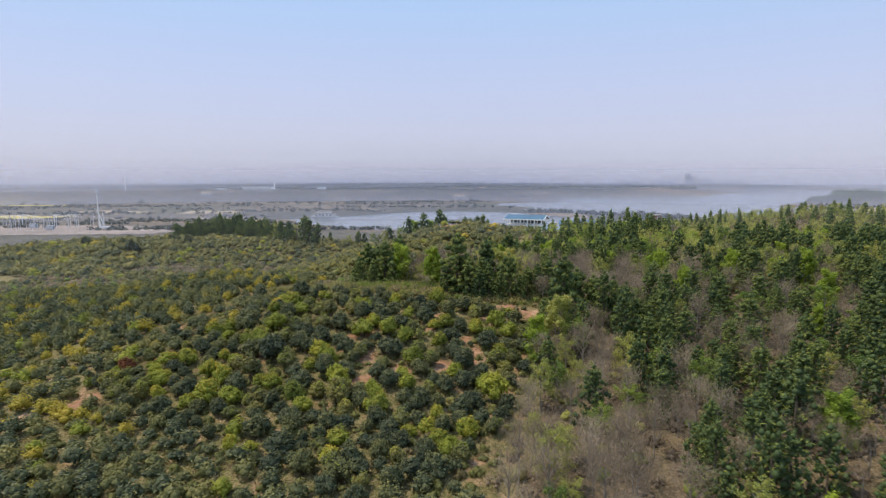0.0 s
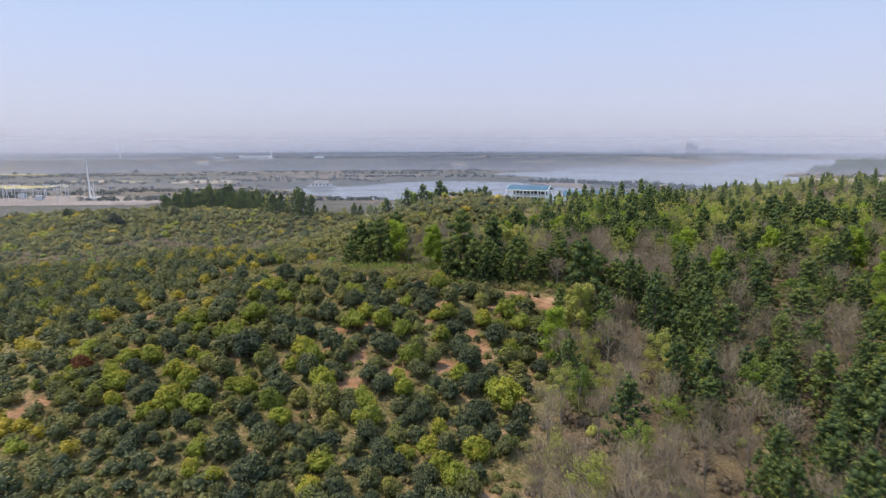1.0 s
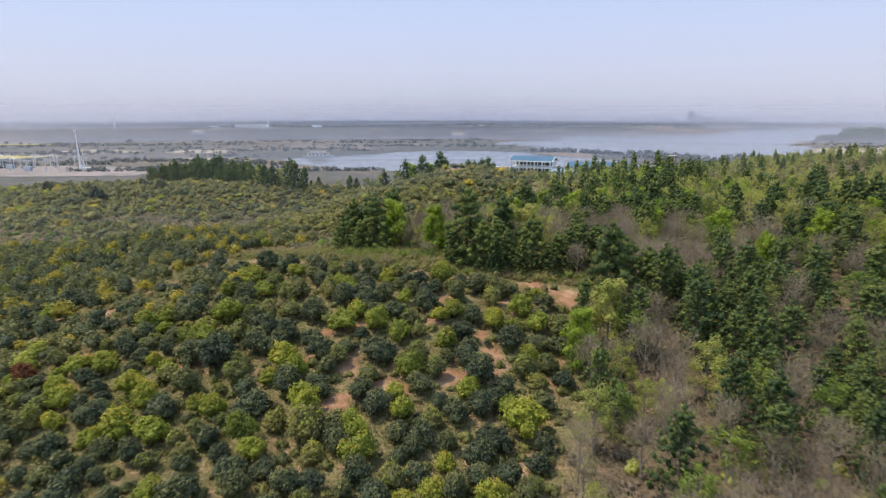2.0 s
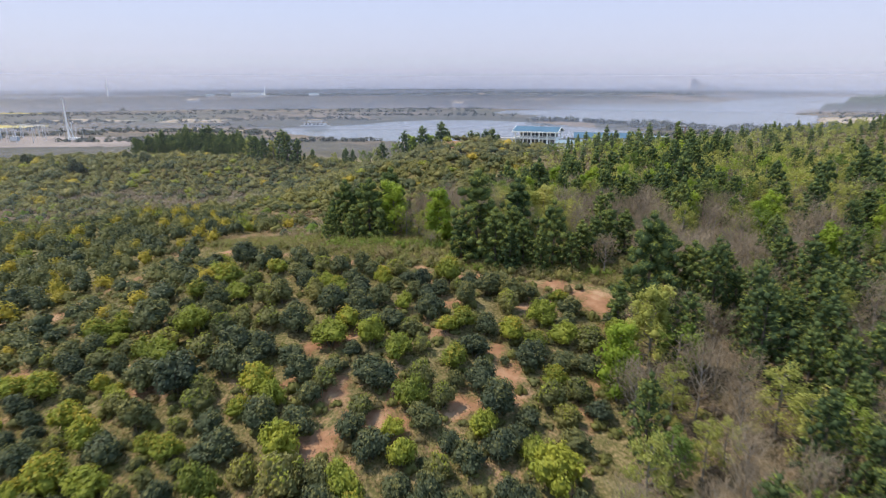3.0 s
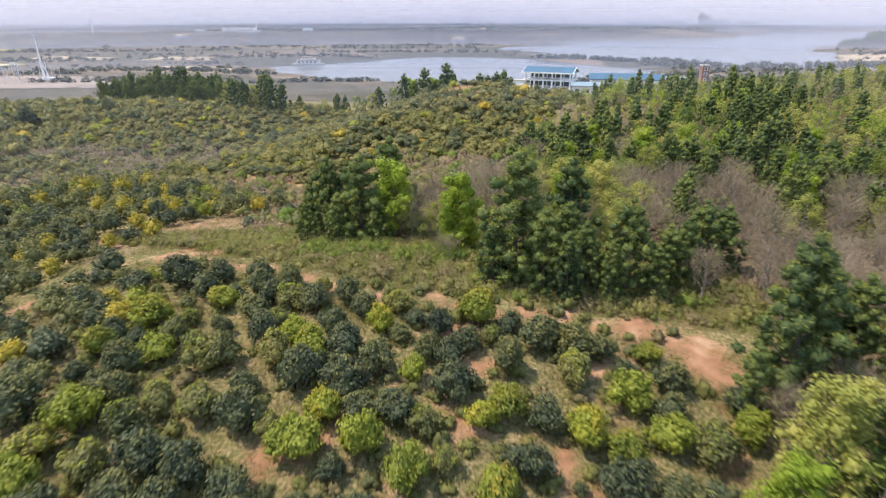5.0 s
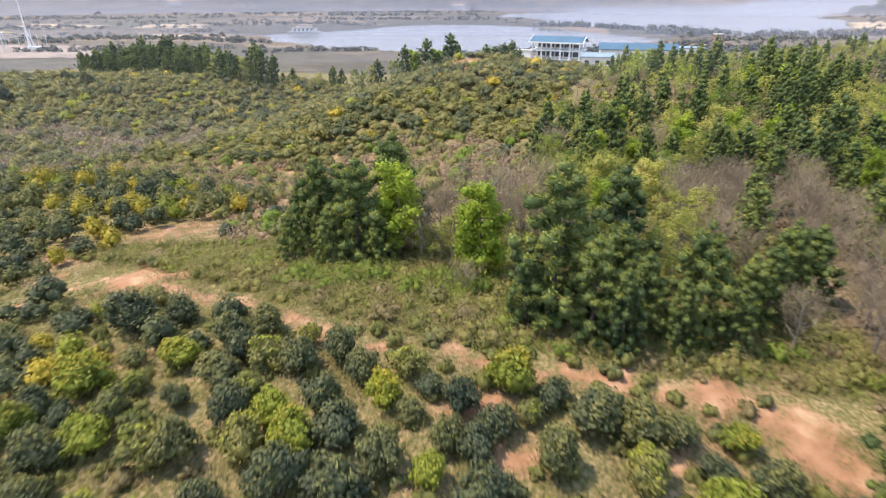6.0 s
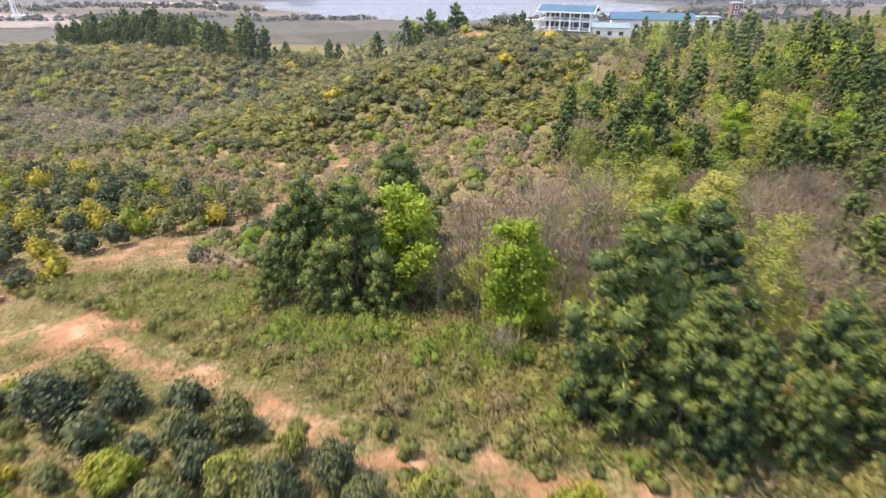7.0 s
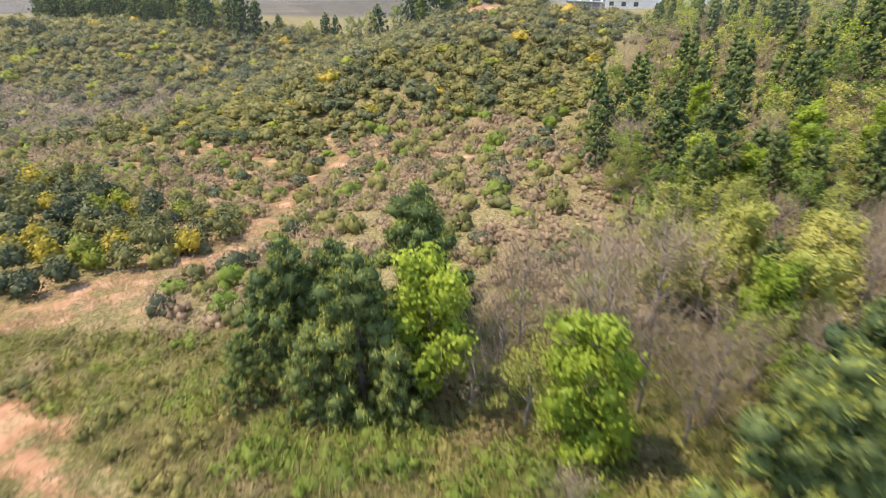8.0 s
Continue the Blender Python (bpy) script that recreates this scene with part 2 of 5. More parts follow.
WATER, GROUND, HAZE = water_material(), ground_material(), haze_material()

# ---- the lie of the land ----
# rounded hills: centre x, y, height, half widths
HILLS = [
    (-10, 81, 10.8, 39, 28), (-24, 117, 8.5, 38, 21), (2, 183, 10.6, 26, 29), (-105, 228, 12.3, 98, 71),
    (66, 63, 11.2, 35, 57), (35, 145, 8.5, 30, 77), (102, 167, 16.2, 61, 80), (-19, 147, 9.6, 23, 28),
    (-94, 92, 9.8, 124, 72), (-0, 40, 5.2, 59, 17), (39, 250, 5.8, 69, 44), (-22, 129, -8.6, 18, 26), (211, 140, 15.6, 130, 140), (-62, 200, 3.4, 32, 17), (-38, 206, 2.0, 20, 16), (1, 187.5, 1.8, 7, 3.2),
]
FAR_HILLS = [(730, 1085, 13, 120, 50), (150, 1900, 18, 520, 130), (620, 1790, 15, 330, 80), (-700, 2300, 16, 900, 260), (1000, 2500, 16, 700, 150), (-250, 3600, 22, 2600, 500)]
ARM = [(-158, 640), (-137, 581), (-101, 541), (-79, 515), (0, 480), (90, 500), (160, 560), (193, 598), (155, 626), (126, 691), (110, 739), (77, 771), (32, 795), (-15, 795), (-53, 761), (-85, 711), (-115, 675)]
LAKE = [(235, 680), (271, 628), (327, 632), (369, 640), (395, 655), (410, 708), (491, 843), (535, 901), (514, 925), (545, 1008), (667, 1150), (804, 1170), (1600, 1400), (2600, 2700), (1496, 2456), (1153, 2143),
        (873, 1902), (728, 1654), (562, 1553), (403, 1465), (306, 1425), (230, 1330), (261, 1221), (214, 1141), (111, 1100), (80, 1000), (144, 903), (113, 850), (139, 775), (173, 745), (189, 715)]


def inside_dist(x, y, poly):
    """Signed distance to a polygon's edge: positive inside."""
    x, y = np.asarray(x, float), np.asarray(y, float)
    best, odd = np.full(x.shape, 1e9), np.zeros(x.shape, bool)
    for (ax, ay), (bx, by) in zip(poly, poly[1:] + poly[:1]):
        dx, dy = bx - ax, by - ay
        k = np.clip(((x - ax) * dx + (y - ay) * dy) / (dx * dx + dy * dy), 0, 1)
        best = np.minimum(best, np.hypot(x - ax - k * dx, y - ay - k * dy))
        cross = (ay > y) != (by > y)
        with np.errstate(divide="ignore", invalid="ignore"):
            odd ^= cross & (x < (bx - ax) * (y - ay) / (by - ay if by != ay else 1e-9) + ax)
    return np.where(odd, best, -best)


def line_dist(x, y, line):
    best = np.full(np.shape(x), 1e9)
    for (ax, ay), (bx, by) in zip(line, line[1:]):
        dx, dy = bx - ax, by - ay
        k = np.clip(((x - ax) * dx + (y - ay) * dy) / (dx * dx + dy * dy + 1e-9), 0, 1)
        best = np.minimum(best, np.hypot(x - ax - k * dx, y - ay - k * dy))
    return best


def wobble(x, y, size, seed=0.0):
    """Smooth uneven waves of about that size, within -1 to 1."""
    k = 6.283 / size
    return (np.sin(k * (x + 0.3 * y) + 1.3 + seed) * np.cos(k * (0.9 * y - 0.4 * x) + seed * 2.1)
            + 0.6 * np.sin(k * (1.9 * x - 1.3 * y) + 4.1 * seed) + 0.4 * np.sin(k * (2.7 * y + 1.7 * x) + 2.7 + seed)) / 2.0


def land(x, y):
    x, y = np.asarray(x, float), np.asarray(y, float)
    z = 6.2 - 3.7 * np.clip((np.hypot(x * 0.8, y - 80) - 330) / 260, 0, 1)
    for a, b, h, sx, sy in HILLS:
        z = z + h * np.exp(-((x - a) / sx) ** 2 - ((y - b) / sy) ** 2)
    for a, b, h, sx, sy in FAR_HILLS:
        z = z + h * np.exp(-((x - a) / sx) ** 2 - ((y - b) / sy) ** 2)
    z = z + 0.16 * wobble(x, y, 9.0) + 0.05 * wobble(x, y, 2.7, 1.7)
    rim = 5.0 * wobble(x, y, 90.0, 0.6) + 2.0 * wobble(x, y, 33.0, 2.2)
    d = np.maximum(inside_dist(x, y, ARM), inside_dist(x, y, LAKE)) + rim * 0.6
    z = np.where(d > -60, np.minimum(z, np.where(d > 0, -1.5 + 1.5 * np.exp(-np.clip(d, 0, 99) / 6), np.maximum(0.25, -d * 0.05))), z)
    return z


def land_at(x, y):
    return float(land(np.array([x]), np.array([y]))[0])


# tracks and bald spots of red soil in the orchard
CREST_TRACK = [(15, 73), (12.1, 74.6), (10.6, 75.8), (7.8, 78.0), (4.9, 79.0), (2.2, 79.4), (0.0, 80.0), (-3.3, 80.5), (-6.4, 81.2), (-9.6, 82.3), (-11.9, 84.2), (-14.4, 85.5), (-17.4, 86.9), (-19.5, 88.0), (-22.5, 91.0), (-25, 91.4), (-29.5, 91.8), (-31, 86.2), (-34.1, 79), (-38, 76)]
EDGE_TRACK = [(0.6, 43.2), (2.8, 51.4), (6.1, 61.2), (9.4, 69), (11.0, 75.4)]
UPPER_TRACK = [(-33, 97.5), (-29.8, 100), (-26.5, 102.7), (-22.7, 105.6), (-19.0, 110.3), (-19.2, 118), (-19.8, 123), (-17.5, 135)]
TERRACE = [(-37, 142.0), (-31, 140.6), (-27, 139.2), (-23, 137.4)]
BALD = [(-9.6, 60.8, 1.6), (-8.4, 59.1, 1.3), (-21.9, 66.2, 1.5), (-6.5, 63.0, 1.1), (-5.2, 65.4, 1.2), (-0.8, 64.1, 1.5), (1.8, 69.6, 1.1), (-10.0, 69.8, 1.2), (10.6, 76.2, 2.0), (7.8, 78.9, 1.2),
        (-33.0, 68.8, 1.6), (-37.9, 61.2, 1.9), (-43.2, 57.9, 1.8), (-10.9, 53.9, 1.4), (-3.0, 77.6, 1.6), (-23.3, 93.0, 2.3), (-21.2, 92.8, 2.0), (-23.8, 90.4, 1.9), (-24.5, 87.6, 1.2), (-30.4, 93.2, 1.2), (-31.0, 84.8, 1.1), (-11.3, 69.5, 1.3), (-8.4, 71.1, 1.0), (-2.1, 71.3, 1.0), (-1.6, 75.2, 0.9), (-5.2, 62.5, 1.2), (-7.8, 62.4, 1.2), (2.3, 64.6, 1.0), (4.2, 75.1, 0.8), (-15.6, 67.5, 0.9), (9.6, 77.3, 1.3), (-9.5, 65.5, 1.3), (2.0, 67.0, 1.2), (-12.2, 66.0, 0.9), (0.4, 184.6, 4.2), (-17, 186, 2.4), (5.2, 184.0, 3.6), (-4.0, 185.6, 2.6)]


def soil_mask(x, y):
    b = np.zeros(np.shape(x))
    e = 0.5 * wobble(x, y, 3.1, 0.4) + 0.5 * wobble(x, y, 7.7, 1.1)
    for line, w, s in ((CREST_TRACK, 0.7, 0.8), (EDGE_TRACK, 0.9, 0.55), (UPPER_TRACK, 4.5, 0.52), (TERRACE, 0.9, 0.8)):
        b = np.maximum(b, s * np.clip(1.15 - (line_dist(x, y, line) - e * 0.9) / w * 0.75, 0, 1))
    for cx, cy, r in BALD:
        b = np.maximum(b, np.clip(1.2 - (np.hypot(x - cx, (y - cy)) - e * 0.8) / r * 0.8, 0, 1))
    grove = (x > -60) & (x < 12) & (y > 30) & (y < 84)
    b = np.maximum(b, np.where(grove, 0.16 + 0.3 * wobble(x, y, 14, 2.0), 0.0))
    low = np.exp(-((x + 22) / 40) ** 2 - ((y - 132) / 16) ** 2)
    b = np.maximum(b, low * (0.42 + 0.25 * wobble(x, y, 9, 1.0)))
    return b


WOOD_EDGE = [(2.5, 30), (2.5, 43), (5, 51), (8.5, 62), (12, 71), (15, 79), (12, 86), (3.5, 89), (4, 97), (5, 120), (8.5, 138), (18, 162), (27, 180), (34, 200), (60, 235)]


def wood_edge(y):
    return np.interp(y, [p[1] for p in WOOD_EDGE], [p[0] for p in WOOD_EDGE])


def litter_mask(x, y):
    """Fallen leaves under the trees of the wood."""
    return np.clip((x - wood_edge(y) - 0.8 + 1.2 * wobble(x, y, 6.0, 0.7)) / 2.0, 0, 1) * ((y > 25) & (y < 235)) * (0.75 + 0.25 * wobble(x, y, 4.3, 2.0))


# ---- building meshes ----


def quads_mesh(name, verts, quads, materials, index=None, smooth=False):
    me = bpy.data.meshes.new(name)
    v, q = np.asarray(verts, np.float32), np.asarray(quads, np.int32)
    me.vertices.add(len(v))
    me.vertices.foreach_set("co", v.ravel())
    me.loops.add(q.size)
    me.loops.foreach_set("vertex_index", q.ravel())
    me.polygons.add(len(q))
    me.polygons.foreach_set("loop_start", np.arange(0, q.size, 4, dtype=np.int32))
    for m in materials:
        me.materials.append(m)
    if index is not None:
        me.polygons.foreach_set("material_index", np.asarray(index, np.int32))
    me.polygons.foreach_set("use_smooth", np.full(len(q), smooth))
    me.update(calc_edges=True)
    return me


def part(name, bm, material, parent, label=""):
    me = bpy.data.meshes.new(name)
    bm.to_mesh(me)
    bm.free()
    me.materials.append(material)
    ob = new(name, me)
    ob.parent = parent
    return tagged(ob, label)


def mesh_part(name, me, parent, label=""):
    ob = new(name, me)
    ob.parent = parent
    return tagged(ob, label)


def box(bm, x0, x1, y0, y1, z0, z1):
    vs = [bm.verts.new((x, y, z)) for z in (z0, z1) for x, y in ((x0, y0), (x1, y0), (x1, y1), (x0, y1))]
    for f in ((3, 2, 1, 0), (4, 5, 6, 7), (0, 1, 5, 4), (1, 2, 6, 5), (2, 3, 7, 6), (3, 0, 4, 7)):
        bm.faces.new([vs[i] for i in f])
    return bm


def boxes(*dims):
    bm = bmesh.new()
    for d in dims:
        box(bm, *d)
    return bm


def rod(bm, a, b, r0, r1, sides=6):
    a, b = Vector(a), Vector(b)
    q = (b - a).to_track_quat("Z", "Y")
    rings = []
    for p, r in ((a, r0), (b, r1)):
        rings.append([bm.verts.new(p + q @ Vector((r * math.cos(6.2832 * k / sides), r * math.sin(6.2832 * k / sides), 0))) for k in range(sides)])
    for k in range(sides):
        bm.faces.new((rings[0][k], rings[0][(k + 1) % sides], rings[1][(k + 1) % sides], rings[1][k]))
    bm.faces.new(rings[1])
    bm.faces.new(rings[0][::-1])
    return bm


# ---- ground, water ----


def stretch_axis(lo, hi, fine, first, last, grow=1.09, most=150.0):
    a, s = [hi], fine
    while a[-1] < last:
        s = min(s * grow, most)
        a.append(a[-1] + s)
    b, s = [lo], fine
    while b[-1] > first:
        s = min(s * grow, most)
        b.append(b[-1] - s)
    return np.array(b[::-1] + list(np.arange(lo + fine, hi, fine)) + a)


xs = stretch_axis(-44, 30, 0.9, -4800, 4800, 1.12)
ys = np.concatenate([stretch_axis(40, 130, 0.9, -900, 131)[:-1], np.arange(131, 320, 2.0), np.arange(320, 1300, 10.0), np.geomspace(1300, 4900, 40)])
gx, gy = np.meshgrid(xs, ys)
gz = land(gx.ravel(), gy.ravel())
ni, nj = len(xs), len(ys)
gi = (np.arange(nj - 1)[:, None] * ni + np.arange(ni - 1)[None, :]).ravel()
ground_mesh = quads_mesh("ground", np.c_[gx.ravel(), gy.ravel(), gz], np.c_[gi, gi + 1, gi + 1 + ni, gi + ni], [GROUND], smooth=True)
for key, values in (("bare_soil", soil_mask(gx.ravel(), gy.ravel())), ("leaf_litter", litter_mask(gx.ravel(), gy.ravel())), ("open_plain", np.clip((np.hypot(gx.ravel() * 0.9, gy.ravel() - 90) - 170) / 60, 0, 1))):
    ground_mesh.attributes.new(key, "FLOAT", "POINT").data.foreach_set("value", values.astype(np.float32))
ground = tagged(new("ground", ground_mesh), "hilly ground of red soil and dry grass, running out to flat fields", "ground", kind="structure")
wx = np.concatenate([np.linspace(-300, 700, 30), np.linspace(760, 4800, 30)])
wy = np.linspace(440, 4800, 60)
lx, ly = np.meshgrid(wx, wy)
li = (np.arange(59)[:, None] * 60 + np.arange(59)[None, :]).ravel()
lake = tagged(new("water", quads_mesh("water", np.c_[lx.ravel(), ly.ravel(), np.zeros(lx.size)], np.c_[li, li + 1, li + 61, li + 60], [WATER])), "wide pale lake with hazy still water", "lake", kind="structure")


def draped(name, poly, material, label, category, step, lift=0.12):
    """A patch of field or gravel that lies on the land, cut to a rough outline."""
    px, py = [p[0] for p in poly], [p[1] for p in poly]
    ax, ay = np.arange(min(px), max(px) + step, step), np.arange(min(py), max(py) + step, step)
    mx, my = np.meshgrid(ax, ay)
    keep = inside_dist(mx.ravel(), my.ravel(), poly) + step * 0.6 * wobble(mx.ravel(), my.ravel(), step * 6) > 0
    n = len(ax)
    i = (np.arange(len(ay) - 1)[:, None] * n + np.arange(n - 1)[None, :]).ravel()
    q = np.c_[i, i + 1, i + 1 + n, i + n]
    q = q[keep[q].all(axis=1)]
    v = np.c_[mx.ravel(), my.ravel(), land(mx.ravel(), my.ravel()) + lift]
    used = np.unique(q)
    back_index = np.zeros(len(v), np.int32)
    back_index[used] = np.arange(len(used))
    ob = new(name, quads_mesh(name, v[used], back_index[q], [material], smooth=True))
    return tagged(ob, label, category, kind="structure")


draped("rapeseed_field", [(-460, 600), (-385, 606), (-380, 640), (-470, 650)], YELLOW_CROP, "yellow flowering rapeseed field on the plain", "field", 4.0, 0.5)
draped("rapeseed_field", [(-700, 900), (-560, 905), (-560, 935), (-700, 930)], YELLOW_CROP, "distant strip of yellow flowering rapeseed", "field", 6.0, 0.5)
draped("stubble_field", [(-450, 700), (-350, 696), (-345, 745), (-440, 770)], TAN_CROP, "pale dry stubble field on the plain", "field", 5.0, 0.4)
draped("stubble_field", [(-310, 690), (-225, 688), (-250, 760), (-315, 760)], TAN_CROP, "tan dry stubble field near the lake", "field", 5.0, 0.4)
draped("stubble_field", [(-250, 560), (-170, 555), (-165, 590), (-245, 600)], TAN_CROP, "small tan field behind the pine wood", "field", 4.0, 0.4)
draped("gravel_yard", [(-360, 385), (-190, 388), (-180, 415), (-235, 480), (-345, 500), (-380, 440)], GRAVEL, "pale gravel yard round the substation", "yard", 4.0, 0.25)
draped("dirt_bank", [(410, 708), (480, 835), (560, 850), (700, 800), (640, 690), (480, 660)], TAN_CROP, "bare pinkish earth bank behind the lake shore", "bank", 8.0, 0.4)

# ---- plants: crowns are clouds of single leaves or needles round real limbs ----
rng = np.random.default_rng(7)


def unit(v):
    return v / (np.linalg.norm(v, axis=-1, keepdims=True) + 1e-9)


def kites(c, along, length, width, r=rng, facing=None, loose=0.45):
    """Leaves: four-cornered blades at the points c, pointing along; they turn their faces to facing, more or less, or anywhere."""
    n = len(c)
    if facing is None:
        side = unit(np.cross(along, r.normal(size=(n, 3))))
    else:
        f = unit(facing + r.normal(size=(n, 3)) * loose)
        along = unit(along - f * (along * f).sum(axis=1, keepdims=True))
        side = np.cross(along, f)
    a, b = along * np.reshape(length, (-1, 1)), side * np.reshape(width, (-1, 1))
    bend = np.cross(a, side) * r.uniform(-0.25, 0.25, (n, 1))
    v = np.stack([c - a * 0.5, c + b * 0.5 + bend, c + a * 0.5, c - b * 0.5 + bend], axis=1).reshape(-1, 3)
    return v, np.arange(4 * n).reshape(-1, 4)


def tube(points, radii, sides=5):
    """A limb along the points, with those radii."""
    p = np.asarray(points, float)
    v, q = [], []
    for k, (c, rad) in enumerate(zip(p, radii)):
        d = unit(p[min(k + 1, len(p) - 1)] - p[max(k - 1, 0)])
        u = unit(np.cross(d, (0.31, 0.95, 0.1)))
        w = np.cross(d, u)
        t = np.arange(sides) * 6.2832 / sides
        v.append(c + rad * (np.cos(t)[:, None] * u + np.sin(t)[:, None] * w))
    for k in range(len(p) - 1):
        for s in range(sides):
            a, b = k * sides + s, k * sides + (s + 1) % sides
            q.append((a, b, b + sides, a + sides))
    return np.concatenate(v), np.array(q)


def gather(pieces):
    """Joins (verts, quads) pieces."""
    vs, qs, n = [], [], 0
    for v, q in pieces:
        vs.append(v)
        qs.append(q + n)
        n += len(v)
    return np.concatenate(vs), np.concatenate(qs)


def lump(center, radius, squash=1.0, seg=7, rings=5, rough=0.18, r=rng):
    """A rough closed ball: the dim inside of a crown."""
    v, q = [], []
    for i in range(rings + 1):
        th = math.pi * (0.04 + 0.92 * i / rings)
        for k in range(seg):
            ph = 6.2832 * (k + 0.5 * (i % 2)) / seg
            s = radius * (1 + r.uniform(-rough, rough))
            v.append((center[0] + s * math.sin(th) * math.cos(ph), center[1] + s * math.sin(th) * math.sin(ph), center[2] + squash * s * math.cos(th)))
    for i in range(rings):
        for k in range(seg):
            a, b = i * seg + k, i * seg + (k + 1) % seg
            q.append((a, a + seg, b + seg, b))
    return np.array(v), np.array(q)


def balls(c, radius, squash, r, seg=5, rings=2, rough=0.25):
    """Many small rough knobs at the points c: the solid heart of a tuft or clump."""
    n = len(c)
    th = math.pi * (0.08 + 0.84 * np.arange(rings + 1) / rings)
    ph = 6.2832 * np.arange(seg) / seg
    shape = np.stack([np.outer(np.sin(th), np.cos(ph)).ravel(), np.outer(np.sin(th), np.sin(ph)).ravel(), np.repeat(np.cos(th), seg) * squash], axis=1)
    v = shape[None] * (np.reshape(radius, (-1, 1, 1)) * r.uniform(1 - rough, 1 + rough, (n, len(shape), 1))) + c[:, None, :]
    q = np.array([(i * seg + k, (i + 1) * seg + k, (i + 1) * seg + (k + 1) % seg, i * seg + (k + 1) % seg) for i in range(rings) for k in range(seg)])
    return v.reshape(-1, 3), (q[None] + (np.arange(n) * len(shape))[:, None, None]).reshape(-1, 4)


def shell(c, rad, share, size, slim, r, up=0.3, loose=0.4, tangent=0.7):
    """Leaves set like scales on small rounded knobs: the points, and the blades' faces, follow each knob's skin."""
    n = len(c)
    d = unit(r.normal(size=(n, share, 3)) + (0, 0, up))
    p = c[:, None, :] + d * np.reshape(rad, (-1, 1, 1)) * r.uniform(0.82, 1.18, (n, share, 1))
    d, p = d.reshape(-1, 3), p.reshape(-1, 3)
    m = len(p)
    along = unit(d * (1.0 - tangent) + r.normal(size=p.shape) * 0.8 + (0, 0, 0.2))
    return kites(p, along, size * r.uniform(0.7, 1.35, m), size * slim * r.uniform(0.7, 1.3, m), r, d + (0, 0, 0.2), loose)


def bush_shape(leaves, size, r, knobs=30, heart=0.8, seg=5, rings=3, loose=0.4):
    """A camellia bush of radius 1 and height about 1.7: stems, and a crown of many leafy knobs over a few big lobes."""
    turn = r.uniform(0, 6.28)
    lobes = [(np.array((0, 0, 0.92)), 0.62)]
    for k in range(4):
        a = turn + k * 1.571 + r.uniform(-0.5, 0.5)
        d = r.uniform(0.3, 0.52)
        lobes.append((np.array((d * math.cos(a), d * math.sin(a), r.uniform(0.5, 0.95))), r.uniform(0.36, 0.5)))
    lobes.append((np.array((r.uniform(-0.2, 0.2), r.uniform(-0.2, 0.2), 1.22)), 0.36))
    share = np.array([rad ** 2 for _, rad in lobes])
    k = r.choice(len(lobes), knobs, p=share / share.sum())
    d = unit(r.normal(size=(knobs, 3)) + (0, 0, 0.35))
    c = np.array([lobes[i][0] for i in k]) + d * np.array([lobes[i][1] for i in k])[:, None] * r.uniform(0.75, 1.0, (knobs, 1))
    c[:, 2] = np.maximum(c[:, 2], 0.22)
    rad = r.uniform(0.17, 0.33, knobs) * (30 / knobs) ** 0.35
    core = gather([lump(q, w * 0.72, 1.0, 6 if heart else 5, 3, 0.25, r) for q, w in lobes[:5]])
    if heart:
        core = gather([core, balls(c, rad * heart, 0.9, r, seg, rings, 0.3)])
    each = max(1, int(leaves * 0.6) // knobs)
    over = int(leaves * 0.4) // len(lobes)
    low = np.array([q for q, _ in lobes])
    lv, lq = gather([shell(c, rad, each, size, 0.5, r, 0.3, loose), shell(low, np.array([w * 0.9 for _, w in lobes]), over, size * 1.1, 0.55, r, 0.3, loose)])
    fresh = r.uniform(size=knobs) < np.clip((c[:, 2] - 0.6) * 1.1, 0, 0.8)
    young = np.concatenate([np.repeat(fresh, each), np.zeros(over * len(lobes), bool)]) & (r.uniform(size=len(lq)) < 0.8)
    v, q = gather([core, (lv, lq)])
    young = np.concatenate([np.zeros(len(core[1]), int), young.astype(int)])
    stems = gather([tube([(0, 0, -0.3), (0.25 * math.cos(a), 0.25 * math.sin(a), 0.5), (0.4 * math.cos(a), 0.4 * math.sin(a), 1.0)], (0.05, 0.035, 0.02), 4) for a in (0.3, 2.2, 4.4)])
    return stems, (v, q, young)


